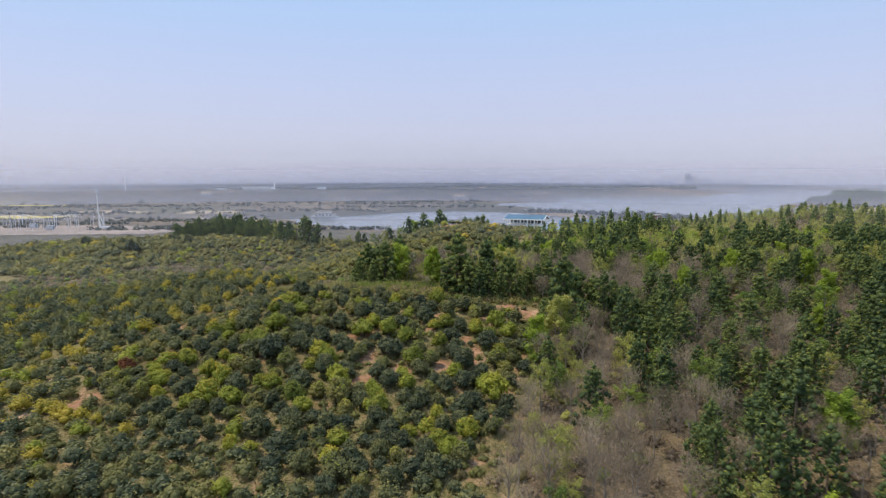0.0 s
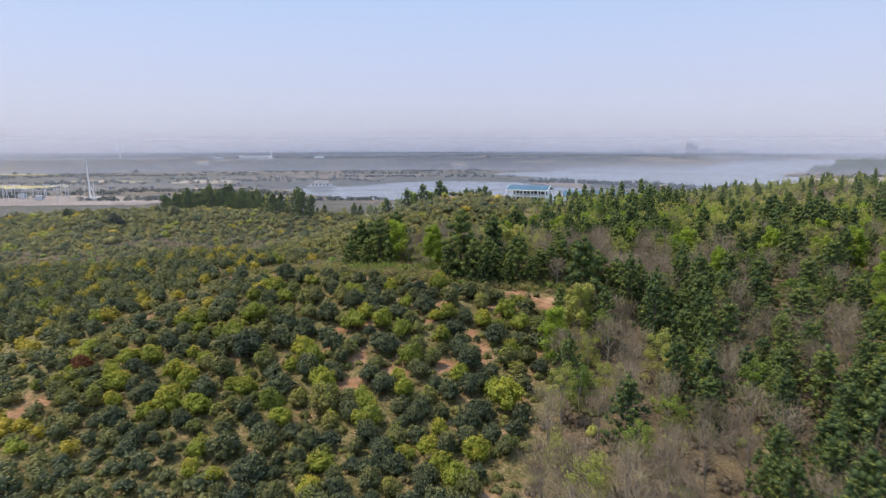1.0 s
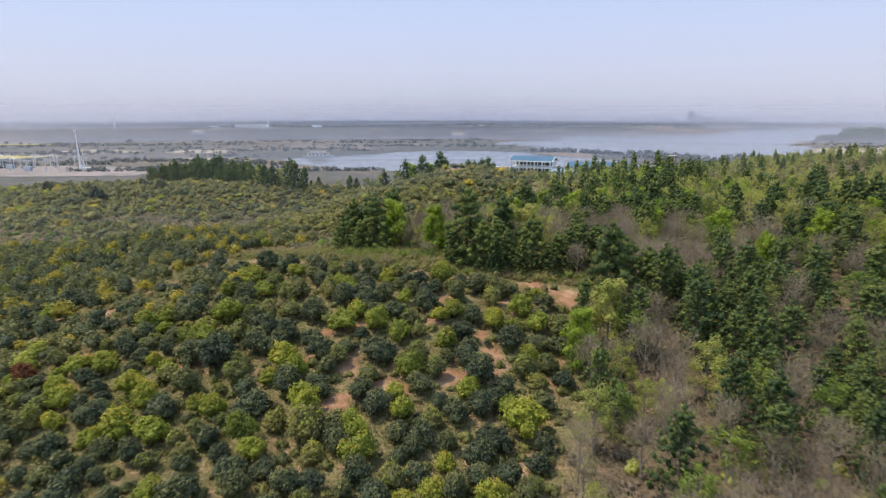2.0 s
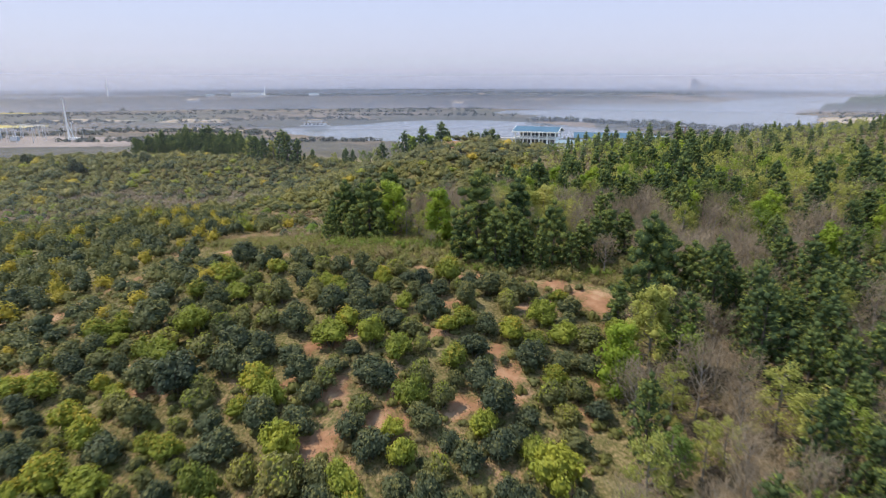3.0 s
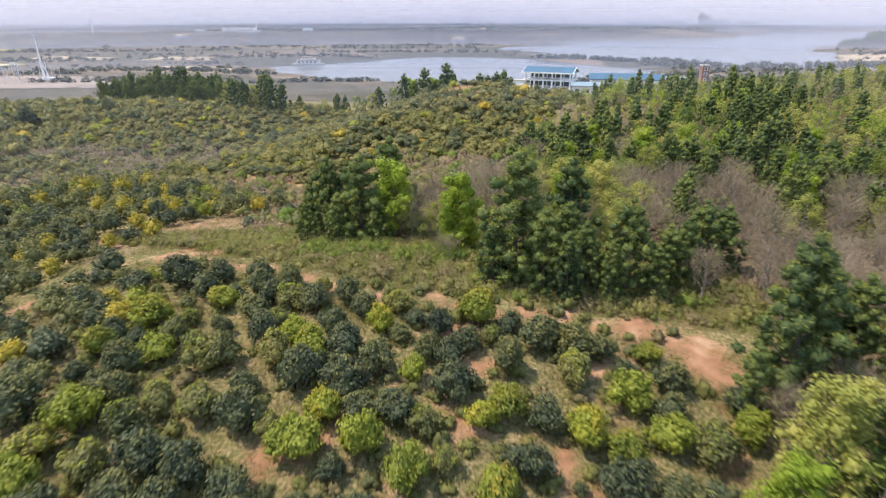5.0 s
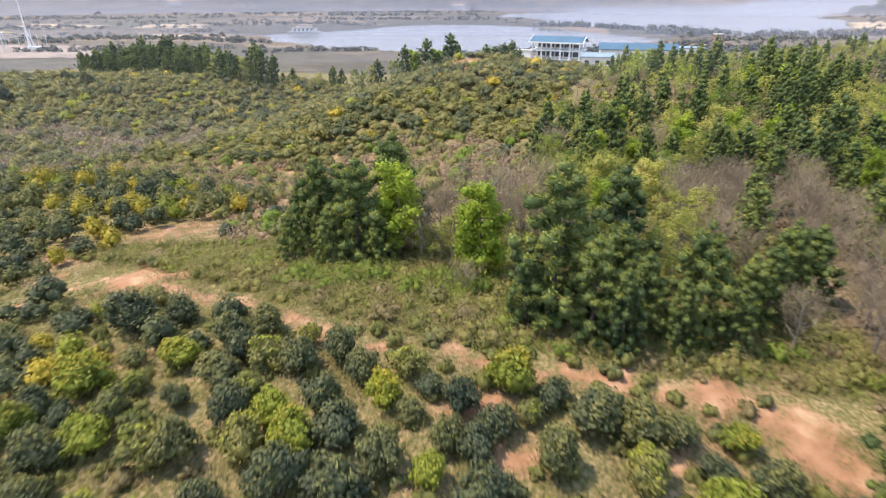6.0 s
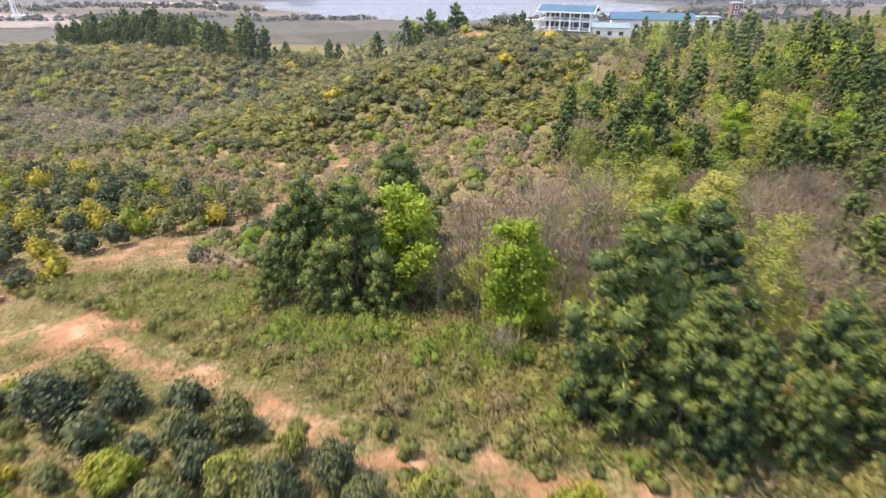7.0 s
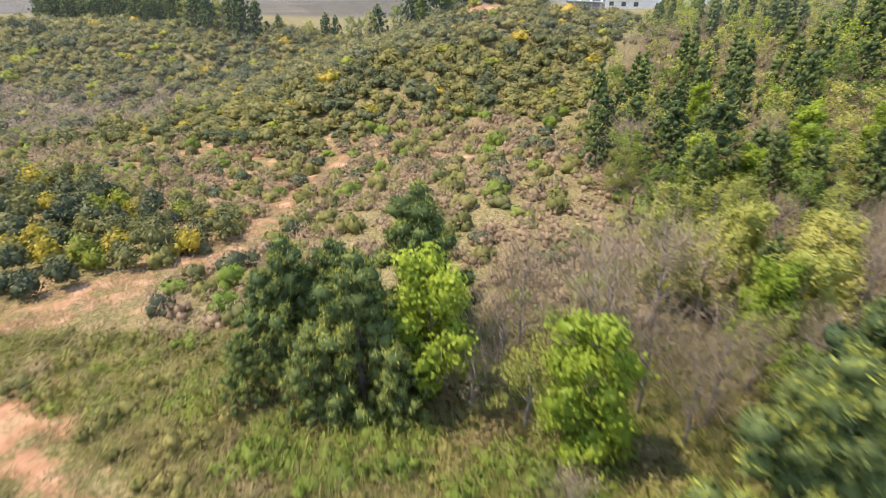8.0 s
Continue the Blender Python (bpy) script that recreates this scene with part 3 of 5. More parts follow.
def pine_shape(h, whorls, arms, tufts, needles, blade, r, reach=0.34, bare=0.05, fine=0.16, seg=0, rings=2, swell=1.0):
    """A young pine: straight trunk, whorls of rising branches, each with tufts of needles."""
    wood = [tube([(0, 0, -0.4), (0.02 * h * r.normal(), 0.02 * h * r.normal(), 0.5 * h), (0, 0, h * 0.97)], (0.016 * h + 0.03, 0.011 * h + 0.01, 0.012), 6)]
    c, along = [], []
    for k in range(whorls):
        f = (k + r.uniform(-0.2, 0.2)) / whorls
        z = h * (bare + (0.97 - bare) * f)
        spread = h * reach * (1 - f) ** 0.85 * (0.72 + 0.28 * min(1, f * 5)) + 0.15
        turn = r.uniform(0, 6.28)
        for b in range(arms):
            a = turn + 6.2832 * b / arms + r.uniform(-0.35, 0.35)
            length = spread * r.uniform(0.65, 1.15)
            rise = length * (0.22 + 0.55 * f) * r.uniform(0.5, 1.3)
            d = np.array((math.cos(a), math.sin(a), 0))
            tip = np.array((0, 0, z)) + d * length + (0, 0, rise)
            wood.append(tube([(0, 0, z), 0.55 * tip + (0, 0, 0.45 * z - 0.05 * length), tip], (0.035 * (1.2 - f), 0.022, 0.01), 3))
            for s in np.linspace(0.42, 1.0, tufts):
                p = np.array((0, 0, z)) * (1 - s) + tip * s + r.normal(size=3) * 0.07 * length * (1.1 - 0.4 * s)
                c.append(p)
                along.append(unit(d * 0.55 + np.array((0, 0, 0.75)) + r.normal(size=3) * 0.25))
    c.append(np.array((0, 0, h)))
    along.append(np.array((0, 0, 1.0)))
    c, along = np.array(c), np.array(along)
    n = len(c)
    puff = blade * swell * r.uniform(0.62, 1.05, n)
    heart_at = c + along * blade * 0.3 * swell
    half = needles // 2
    skin = shell(heart_at, puff * 0.95, needles - half, blade * 0.8, fine * 2.2, r, 0.35, 0.5, 0.6)
    dirs = unit(along[:, None, :] * 0.7 + r.normal(size=(n, half, 3)) * 0.62)
    ln = blade * r.uniform(0.9, 1.5, (n, half, 1))
    pos = heart_at[:, None, :] + dirs * (puff[:, None, None] * 0.6 + ln * 0.4)
    spikes = kites(pos.reshape(-1, 3), dirs.reshape(-1, 3), ln.ravel(), ln.ravel() * fine, r)
    crown = gather([skin, spikes])
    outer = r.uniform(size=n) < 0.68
    # needles above each heart get the pale tone: painted sunlight, undersides left dark
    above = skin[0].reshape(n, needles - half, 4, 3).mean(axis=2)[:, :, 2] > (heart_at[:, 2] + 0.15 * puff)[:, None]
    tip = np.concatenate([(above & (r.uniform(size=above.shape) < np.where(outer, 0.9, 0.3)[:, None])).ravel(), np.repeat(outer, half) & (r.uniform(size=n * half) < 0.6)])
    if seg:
        # hearts keep the dark needle tone: shade inside the tuft, put in as colour
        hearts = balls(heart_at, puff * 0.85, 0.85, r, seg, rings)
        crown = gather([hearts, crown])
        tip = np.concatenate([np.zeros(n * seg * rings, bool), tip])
    return gather(wood), (*crown, tip.astype(int))


def branches(h, r, count, low, spread, rise, lean=0.0):
    """Trunk and limbs of a broadleaf tree; returns the wood and the limb tips."""
    top = np.array((lean * h, 0, h * 0.8))
    knee = np.array((lean * h * 0.3 + 0.03 * h * r.normal(), 0.03 * h * r.normal(), h * 0.4))
    wood = [tube([(0, 0, -0.4), knee, top], (0.013 * h + 0.03, 0.010 * h + 0.015, 0.015), 6)]
    tips = [top]
    for k in range(count):
        f = low + (0.95 - low) * (k + 0.5) / count
        base = knee * (f / 0.5) if f < 0.5 else knee + (top - knee) * (f - 0.5) / 0.5
        a = 2.4 * k + r.uniform(-0.5, 0.5)
        length = h * spread * (1.15 - 0.65 * f) * r.uniform(0.75, 1.2)
        d = np.array((math.cos(a), math.sin(a), rise * r.uniform(0.6, 1.4)))
        mid, tip = base + d * length * 0.5, base + d * length + (0, 0, 0.12 * length)
        wood.append(tube([base, mid + r.normal(size=3) * 0.05 * length, tip], (0.006 * h + 0.012, 0.02, 0.008), 4))
        tips += [tip, mid * 0.4 + tip * 0.6]
        for _ in range(2):
            e = tip + r.normal(size=3) * length * 0.25 + (0, 0, 0.15 * length)
            wood.append(tube([mid, e], (0.014, 0.006), 3))
            tips.append(e)
    return wood, np.array(tips)


def leafy_shape(h, r, count=11, leaves=1000, size=0.2, spread=0.34, low=0.3, clump=0.5, rise=0.55, heart=0.0):
    wood, tips = branches(h, r, count, low, spread, rise)
    n = leaves // len(tips)
    rad = clump * r.uniform(0.6, 1.3, len(tips)) * np.clip(1.25 - 0.55 * tips[:, 2] / h, 0.6, 1.2)
    if heart:
        crown = gather([balls(tips, rad * heart, 0.8, r, 5, 2, 0.3), shell(tips, rad * 0.85, n, size, 0.62, r, 0.25, 0.5)])
        return gather(wood), (*crown, np.zeros(len(crown[1]), int))
    d = unit(r.normal(size=(len(tips), n, 3)))
    p = (tips[:, None, :] + d * rad[:, None, None] * r.uniform(0.25, 1.0, (len(tips), n, 1)) ** 0.5 * (1, 1, 0.8)).reshape(-1, 3)
    along = unit(r.normal(size=p.shape) + d.reshape(-1, 3) * 0.5 + (0, 0, -0.2))
    m = len(p)
    out = unit(d.reshape(-1, 3) + unit(p - (0, 0, h * 0.45)) * 0.6 + (0, 0, 0.3))
    crown = kites(p, along, size * r.uniform(0.7, 1.3, m), size * 0.62 * r.uniform(0.7, 1.2, m), r, out, 0.5)
    return gather(wood), (*crown, np.zeros(len(crown[1]), int))


def bare_shape(h, r, count=13, twigs=800, thick=0.026, spread=0.26):
    """A leafless tree: limbs and a mist of fine upright twigs."""
    wood, tips = branches(h, r, count, 0.25, spread, 1.0)
    pick = tips[r.integers(0, len(tips), twigs)]
    d = unit(pick * (1, 1, 0) * 0.25 + r.normal(size=(twigs, 3)) * 0.5 + (0, 0, 1.0))
    ln = h * 0.16 * r.uniform(0.5, 1.5, twigs)
    crown = kites(pick + d * ln[:, None] * 0.4 + r.normal(size=(twigs, 3)) * 0.08 * h * (1, 1, 0.7), d, ln, np.full(twigs, thick), r)
    return gather(wood), (*crown, np.zeros(twigs, int))


def plant(name, shapes, wood_material, leaf_materials, wood_name="trunk", crown_name="crown"):
    """One standing plant at the origin, an Empty with its wood and its crown."""
    (wv, wq), (cv, cq, ci) = shapes
    ob = new(name)
    mesh_part(wood_name, quads_mesh(wood_name, wv, wq, [wood_material], smooth=True), ob)
    mesh_part(crown_name, quads_mesh(crown_name, cv, cq, leaf_materials, ci, True), ob)
    return ob


class Nursery:
    """First plants of each kind; the first use places the plant itself, later ones place copies."""

    def __init__(self):
        self.kinds = {}

    def add(self, key, maker, label, category, group):
        self.kinds[key] = [maker, label, category, group, None]

    def put(self, key, x, y, scale, turn, high=1.0, sink=0.0, tilt=0.0):
        maker, label, category, group, first = self.kinds[key]
        m = pose(x, y, land_at(x, y) - sink, tilt, 0, turn)
        if first is None:
            first = self.kinds[key][4] = tagged(maker(), label, category, group)
            first.matrix_basis = m
            ob = first
        else:
            first_scale = first.scale.copy()
            first.scale = (1, 1, 1)
            ob = copy_thing(first, m)
            first.scale = first_scale
        ob.scale = (scale * (1.0 + 0.12 * math.sin(x * 12.9 + y * 7.7)), scale * (1.0 + 0.12 * math.sin(x * 5.3 - y * 9.1)), scale * high)
        return ob


nursery = Nursery()
BUSH_KINDS = {
    "dark": ([LEAF_DARK, LEAF_OLIVE], "dense dark green camellia bush on red soil"),
    "olive": ([LEAF_OLIVE, LEAF_LIME], "olive green camellia bush with yellowish new leaves"),
    "lime": ([LEAF_LIME, LEAF_LIME], "bright lime green camellia bush in fresh leaf"),
    "gold": ([LEAF_LIME, LEAF_GOLD], "camellia bush covered in yellow young leaves"),
}
shape_rng = np.random.default_rng(21)
bush_shapes = [bush_shape(1750, 0.13, shape_rng, 34, 0.6, 4, 2) for _ in range(5)]
for kind, (mats, label) in BUSH_KINDS.items():
    for k in range(5):
        nursery.add((kind, k), lambda k=k, mats=mats: plant("camellia_bush", bush_shapes[k], BARK, mats, "trunk"), label, "bush", "camellia bushes of the orchard")
pine_big = [pine_shape(7.0, 10, 5, 2, 64, 0.27, shape_rng, reach=0.31, fine=0.12, seg=6, rings=3, swell=1.6) for _ in range(4)]
pine_mid = [pine_shape(7.0, 11, 5, 2, 14, 0.36, shape_rng, reach=0.30, fine=0.15, seg=4, swell=1.0) for _ in range(4)]
for k in range(4):
    nursery.add(("pine_big", k), lambda k=k: plant("pine_tree", pine_big[k], BARK, [NEEDLE, NEEDLE_TIP_SUNLIT]), "young pine with thick dark green needle tufts", "pine tree", "pines of the hill wood")
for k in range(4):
    nursery.add(("pine", k), lambda k=k: plant("pine_tree", pine_mid[k], BARK, [NEEDLE, NEEDLE_TIP_SUNLIT]), "slim dark green pine in the hill wood", "pine tree", "pines of the hill wood")
leafy = {
    "lime": ([leafy_shape(6.8, shape_rng, 21, 5400, 0.165, 0.16, 0.02, 0.58, 0.6, 0.58) for _ in range(2)], TREE_LIME, "slender broadleaf tree in bright lime new leaf"),
    "ochre": ([leafy_shape(6.0, shape_rng, 15, 2600, 0.15, 0.22, 0.12, 0.52) for _ in range(3)], TREE_OCHRE, "broadleaf tree with thin yellowish spring leaves"),
    "spring": ([leafy_shape(6.6, shape_rng, 18, 4200, 0.16, 0.21, 0.2, 0.58, 0.5, 0.45) for _ in range(2)], TREE_OCHRE, "tall broadleaf tree in yellow-green spring leaf"),
    "green": ([leafy_shape(6.0, shape_rng, 12, 1900, 0.18, 0.26, 0.2, 0.58) for _ in range(3)], TREE_GREEN, "broadleaf tree with fresh green leaves"),
}
for kind, (shapes, mat, label) in leafy.items():
    for k, s in enumerate(shapes):
        nursery.add((kind + "_tree", k), lambda s=s, mat=mat: plant("broadleaf_tree", s, PALE_BARK, [mat]), label, "tree", "broadleaf trees of the hill wood")
sparse_pine = [pine_shape(6.6, 9, 5, 2, 5, 0.46, shape_rng, reach=0.33, fine=0.22, seg=4) for _ in range(4)]
for k in range(4):
    nursery.add(("ridge_pine", k), lambda k=k: plant("pine_tree", sparse_pine[k], BARK, [NEEDLE, NEEDLE_TIP_SUNLIT]), "dark pine standing along the far ridge", "pine tree", "pines of the far ridge")
bare_shapes = [bare_shape(6.0, shape_rng) for _ in range(4)]
for k in range(4):
    nursery.add(("bare", k), lambda k=k: plant("bare_tree", bare_shapes[k], PALE_BARK, [TWIG]), "leafless tree with fine grey-brown twigs", "tree", "leafless trees of the hill wood")

# orchard: bushes that stand out, x, y, radius, in three stretches of the slope, then by colour
DARK_LOW = [(-22.1, 66.2, 1.5), (-19.7, 65.7, 1.6), (-11.6, 66.0, 1.1), (-7.1, 66.1, 1.1), (-6.2, 65.4, 1.2), (0.5, 65.4, 1.2), (-1.3, 65.8, 0.8), (-3.3, 62.2, 1.1), (-7.6, 61.3, 1.1), (-11.0, 61.9, 1.1), (-6.3, 59.7, 1.1),
            (-0.7, 58.9, 1.1), (-9.0, 57.7, 1.1), (5.7, 60.4, 1.0), (2.4, 61.0, 0.9), (-21.0, 62.5, 1.3), (-13.2, 61.8, 1.3), (-15.3, 59.9, 1.3), (-21.8, 60.0, 1.4)]
DARK_MID = [(-16.9, 66.9, 1.3), (-15.2, 66.7, 1.2), (-12.5, 67.7, 1.0), (-14.7, 68.4, 1.2), (-16.6, 69.0, 1.3), (-8.5, 68.6, 0.7), (-10.6, 73.4, 1.2), (-12.9, 71.2, 1.3), (-7.5, 71.5, 0.9), (-5.9, 71.5, 1.1), (-3.1, 72.9, 1.2),
            (7.9, 73.8, 1.2), (1.2, 71.2, 1.2), (0.1, 68.6, 1.1), (2.2, 68.0, 0.4), (4.0, 67.8, 1.1), (8.0, 67.3, 1.0), (6.3, 67.7, 1.0), (-24.1, 72.3, 1.6), (-8.8, 67.3, 0.3)]
DARK_TOP = [(-3.8, 77.3, 0.9), (-5.1, 78.2, 0.7), (-2.4, 76.3, 0.9), (-0.3, 74.6, 1.2), (1.7, 76.6, 1.3), (3.4, 76.2, 1.3), (4.8, 75.8, 0.9), (-14.9, 75.1, 1.1), (-13.3, 76.9, 1.0), (-8.7, 75.8, 1.2), (-9.6, 77.6, 0.9), (-7.0, 74.5, 1.0),
            (-20.5, 84.0, 1.4), (-18.0, 84.4, 1.1), (-14.7, 82.1, 1.0), (-23.7, 84.6, 1.0), (-10.9, 79.7, 0.9), (-8.1, 79.2, 0.9), (-21.9, 77.8, 0.9)]
OLIVE = [(-9.9, 65.4, 1.0), (-11.6, 70.7, 0.8), (8.7, 69.9, 1.2), (-4.5, 70.8, 0.9), (-3.6, 65.7, 1.0), (-19.2, 69.1, 1.2), (-18.2, 71.0, 1.2), (-17.8, 65.1, 1.0), (-15.2, 72.0, 1.1), (-17.3, 72.5, 0.9), (-13.1, 78.4, 0.8), (-16.1, 75.1, 1.1), (-7.2, 63.1, 0.9)]
LIME = [(-10.2, 69.7, 1.3), (5.5, 72.5, 1.2), (6.7, 70.2, 1.2), (-5.2, 68.3, 1.2), (-5.1, 73.9, 0.8), (-20.7, 71.4, 1.3), (-21.8, 68.1, 1.4), (-18.8, 75.8, 1.0), (-11.6, 76.8, 0.9), (-21.5, 57.5, 1.3), (-15.1, 57.0, 1.3), (0.3, 61.8, 1.0), (3.1, 59.7, 0.9)]
GOLD = [(-0.5, 71.9, 1.0), (-1.9, 71.2, 0.9), (-1.4, 67.4, 1.3), (4.5, 69.6, 1.0), (5.4, 66.0, 0.9), (2.9, 70.5, 1.1), (-14.3, 65.2, 1.2), (-26.7, 73.0, 1.2), (-22.4, 76.9, 1.1), (-20.4, 79.3, 1.2), (-24.1, 58.3, 1.3)]
planted = []
for kind, spots in (("dark", DARK_LOW + DARK_MID + DARK_TOP), ("olive", OLIVE), ("lime", LIME), ("gold", GOLD)):
    for x, y, r in spots:
        planted.append((x, y, r, kind))

def scatter(count, x0, x1, y0, y1, gap, allowed, taken, r):
    """Random spots at least their gap apart, where allowed; taken holds x, y, radius of what stands there."""
    cell, grid, out = 3.0, {}, []

    def note(x, y, rad):
        grid.setdefault((int(x // cell), int(y // cell)), []).append((x, y, rad))
    for t in taken:
        note(t[0], t[1], t[2])
    px, py = r.uniform(x0, x1, count), r.uniform(y0, y1, count)
    ok = allowed(px, py)
    for x, y, good in zip(px, py, ok):
        if not good:
            continue
        rad = gap(x, y) if callable(gap) else gap
        rad *= r.uniform(0.8, 1.2)
        i, j = int(x // cell), int(y // cell)
        if any((x - a) ** 2 + (y - b) ** 2 < (0.82 * (rad + c)) ** 2 for u in (-1, 0, 1) for w in (-1, 0, 1) for a, b, c in grid.get((i + u, j + w), ())):
            continue
        note(x, y, rad)
        out.append((float(x), float(y), float(rad)))
    return out


def clear_of_soil(x, y, margin=0.85):
    free = np.minimum(line_dist(x, y, CREST_TRACK) - 0.4, line_dist(x, y, EDGE_TRACK) + 0.2) > margin
    for cx, cy, r in BALD:
        free &= np.hypot(x - cx, y - cy) > r * 0.8
    return free


def in_sight(x, y, spare=6.0):
    """The stretch of hillside that the flight looks over."""
    return (x < 0.74 * y + spare) & (x > -0.74 * y - spare)


def orchard_front(x, y):
    crest = np.interp(x, [-80, -45, -38, -33, -30, -26, -21, -14, -6, 2, 12], [74, 77, 79, 85, 88.5, 88.5, 88, 84, 80, 78.5, 74])
    return (x < wood_edge(y) - 1.2) & (y < crest) & clear_of_soil(x, y) & in_sight(x, y)


def bush_color(x, y, r):
    warm = 0.5 + 0.5 * float(wobble(np.array(x), np.array(y), 23.0, 0.9)) 
    u = r.uniform()
    low = y < 57
    if u < 0.32 + 0.26 * (1 - warm) + (0.22 if low else 0):
        return "dark"
    if u < (0.88 if low else 0.74):
        return "olive"
    return "gold" if r.uniform() < 0.35 + 0.25 * warm + (0.25 if x < -14 else 0.0) else "lime"


spot_rng = np.random.default_rng(5)
fill = scatter(9000, -88, 12, 33, 93, lambda x, y: 0.86 if (y < 56 or x < -16) else 0.95, orchard_front, planted, spot_rng)
fill = [(x, y, r * spot_rng.uniform(0.8, 1.35), bush_color(x, y, spot_rng)) for x, y, r in fill]
near_fill = sorted(fill, key=lambda b: abs(b[0] + 7) * 0.7 + abs(b[1] - 64))[:300 - len(planted)]
far_fill = [b for b in fill if b not in set(near_fill)]
for x, y, r, kind in planted + near_fill:
    k = int(spot_rng.integers(0, 5))
    nursery.put((kind, k), x, y, r * 1.17, spot_rng.uniform(0, 360), spot_rng.uniform(0.75, 1.0))


def thicket(name, shapes, spots, materials, pick, label, category, high=(0.85, 1.15), sink=0.1, r=spot_rng):
    """Many plants past counting as one mesh: each spot x, y, scale takes one of the shapes (verts, quads, young)."""
    vs, qs, ms, n = [], [], [], 0
    xy = np.array([(s[0], s[1]) for s in spots])
    zs = land(xy[:, 0], xy[:, 1])
    for s, z in zip(spots, zs):
        v, q, young = shapes[int(r.integers(0, len(shapes)))]
        a = r.uniform(0, 6.2832)
        ca, sa = math.cos(a), math.sin(a)
        k = s[2]
        kz = k * r.uniform(*high)
        w = np.empty_like(v)
        w[:, 0] = (v[:, 0] * ca - v[:, 1] * sa) * k + s[0]
        w[:, 1] = (v[:, 0] * sa + v[:, 1] * ca) * k + s[1]
        w[:, 2] = v[:, 2] * kz + z - sink
        vs.append(w)
        qs.append(q + n)
        ms.append(np.array(pick(s))[young])
        n += len(v)
    ob = new(name, quads_mesh(name, np.concatenate(vs), np.concatenate(qs), materials, np.concatenate(ms), True))
    return tagged(ob, label, category, kind="stuff")


COLOR_SLOT = {"dark": (0, 1), "olive": (1, 1), "lime": (2, 2), "gold": (3, 3)}
ORCHARD_MATS = [LEAF_DARK, LEAF_OLIVE, LEAF_LIME, LEAF_GOLD]
mid_bush = [bush_shape(330, 0.2, shape_rng, 17, 0.0, loose=0.28)[1] for _ in range(6)]
small_bush = [bush_shape(190, 0.22, shape_rng, 13, 0.0, loose=0.18)[1] for _ in range(6)]
thicket("orchard_bushes", mid_bush, [(x, y, r * 1.2, k) for x, y, r, k in far_fill], ORCHARD_MATS, lambda s: COLOR_SLOT[s[3]], "dense camellia bushes over the lower orchard slope", "bushes", (0.7, 0.95))


def orchard_side(x, y):
    low = np.interp(x, [-90, -45, -38, -35, -33, -31.5, -26.5, -19.5], [73, 76, 78.5, 82, 87, 94, 101.5, 110])
    top = np.interp(x, [-90, -60, -40, -28, -19.5], [135, 128, 124, 118, 114])
    return (x < -19.8) & (y > low) & (y < top) & (y > 76) & (line_dist(x, y, UPPER_TRACK) > 1.6) & clear_of_soil(x, y, 1.2) & in_sight(x, y)


side = scatter(16000, -95, -19, 76, 140, 0.9, orchard_side, [], spot_rng)
side = [(x, y, r * spot_rng.uniform(1.1, 1.45), "gold" if u < 0.11 else ("olive" if u < 0.48 else ("lime" if u < 0.54 else "dark"))) for (x, y, r), u in zip(side, spot_rng.uniform(size=len(side)))]
thicket("orchard_bushes", mid_bush, side, ORCHARD_MATS, lambda s: COLOR_SLOT[s[3]], "rows of yellow-green camellia bushes on the side slope", "bushes")


def orchard_far(x, y):
    low = np.interp(x, [-130, -70, -40, -30, -22, -10, 5, 20], [165, 150, 146, 142, 138, 143, 140, 150])
    brown = ((np.hypot((x + 57) / 14, (y - 166) / 12) > 1) & (np.hypot((x + 75) / 16, (y - 168) / 6) > 1)) | (wobble(x, y, 8, 0.9) > 0.22)
    return (y > low) & (x < wood_edge(y) - 1) & brown & clear_of_soil(x, y, 0.5) & in_sight(x, y) & (y < np.interp(x, [-110, -60, -20, 0, 10, 30], [222, 216, 204, 198, 190, 182]))


far = scatter(60000, -150, 34, 138, 224, lambda x, y: (1.0 if x > -75 else 1.25) * (0.75 + 0.5 * math.sin(x * 3.7 + y * 5.1) ** 2), orchard_far, [], spot_rng)
far = [(x, y, r * spot_rng.uniform(1.25, 1.75), "dark" if u < 0.38 else ("olive" if u < 0.93 else ("lime" if u < 0.975 else "gold"))) for (x, y, r), u in zip(far, spot_rng.uniform(size=len(far)))]
thicket("orchard_bushes", small_bush, far, ORCHARD_MATS, lambda s: COLOR_SLOT[s[3]], "rounded camellia bushes over the far hill", "bushes", (0.55, 0.85))

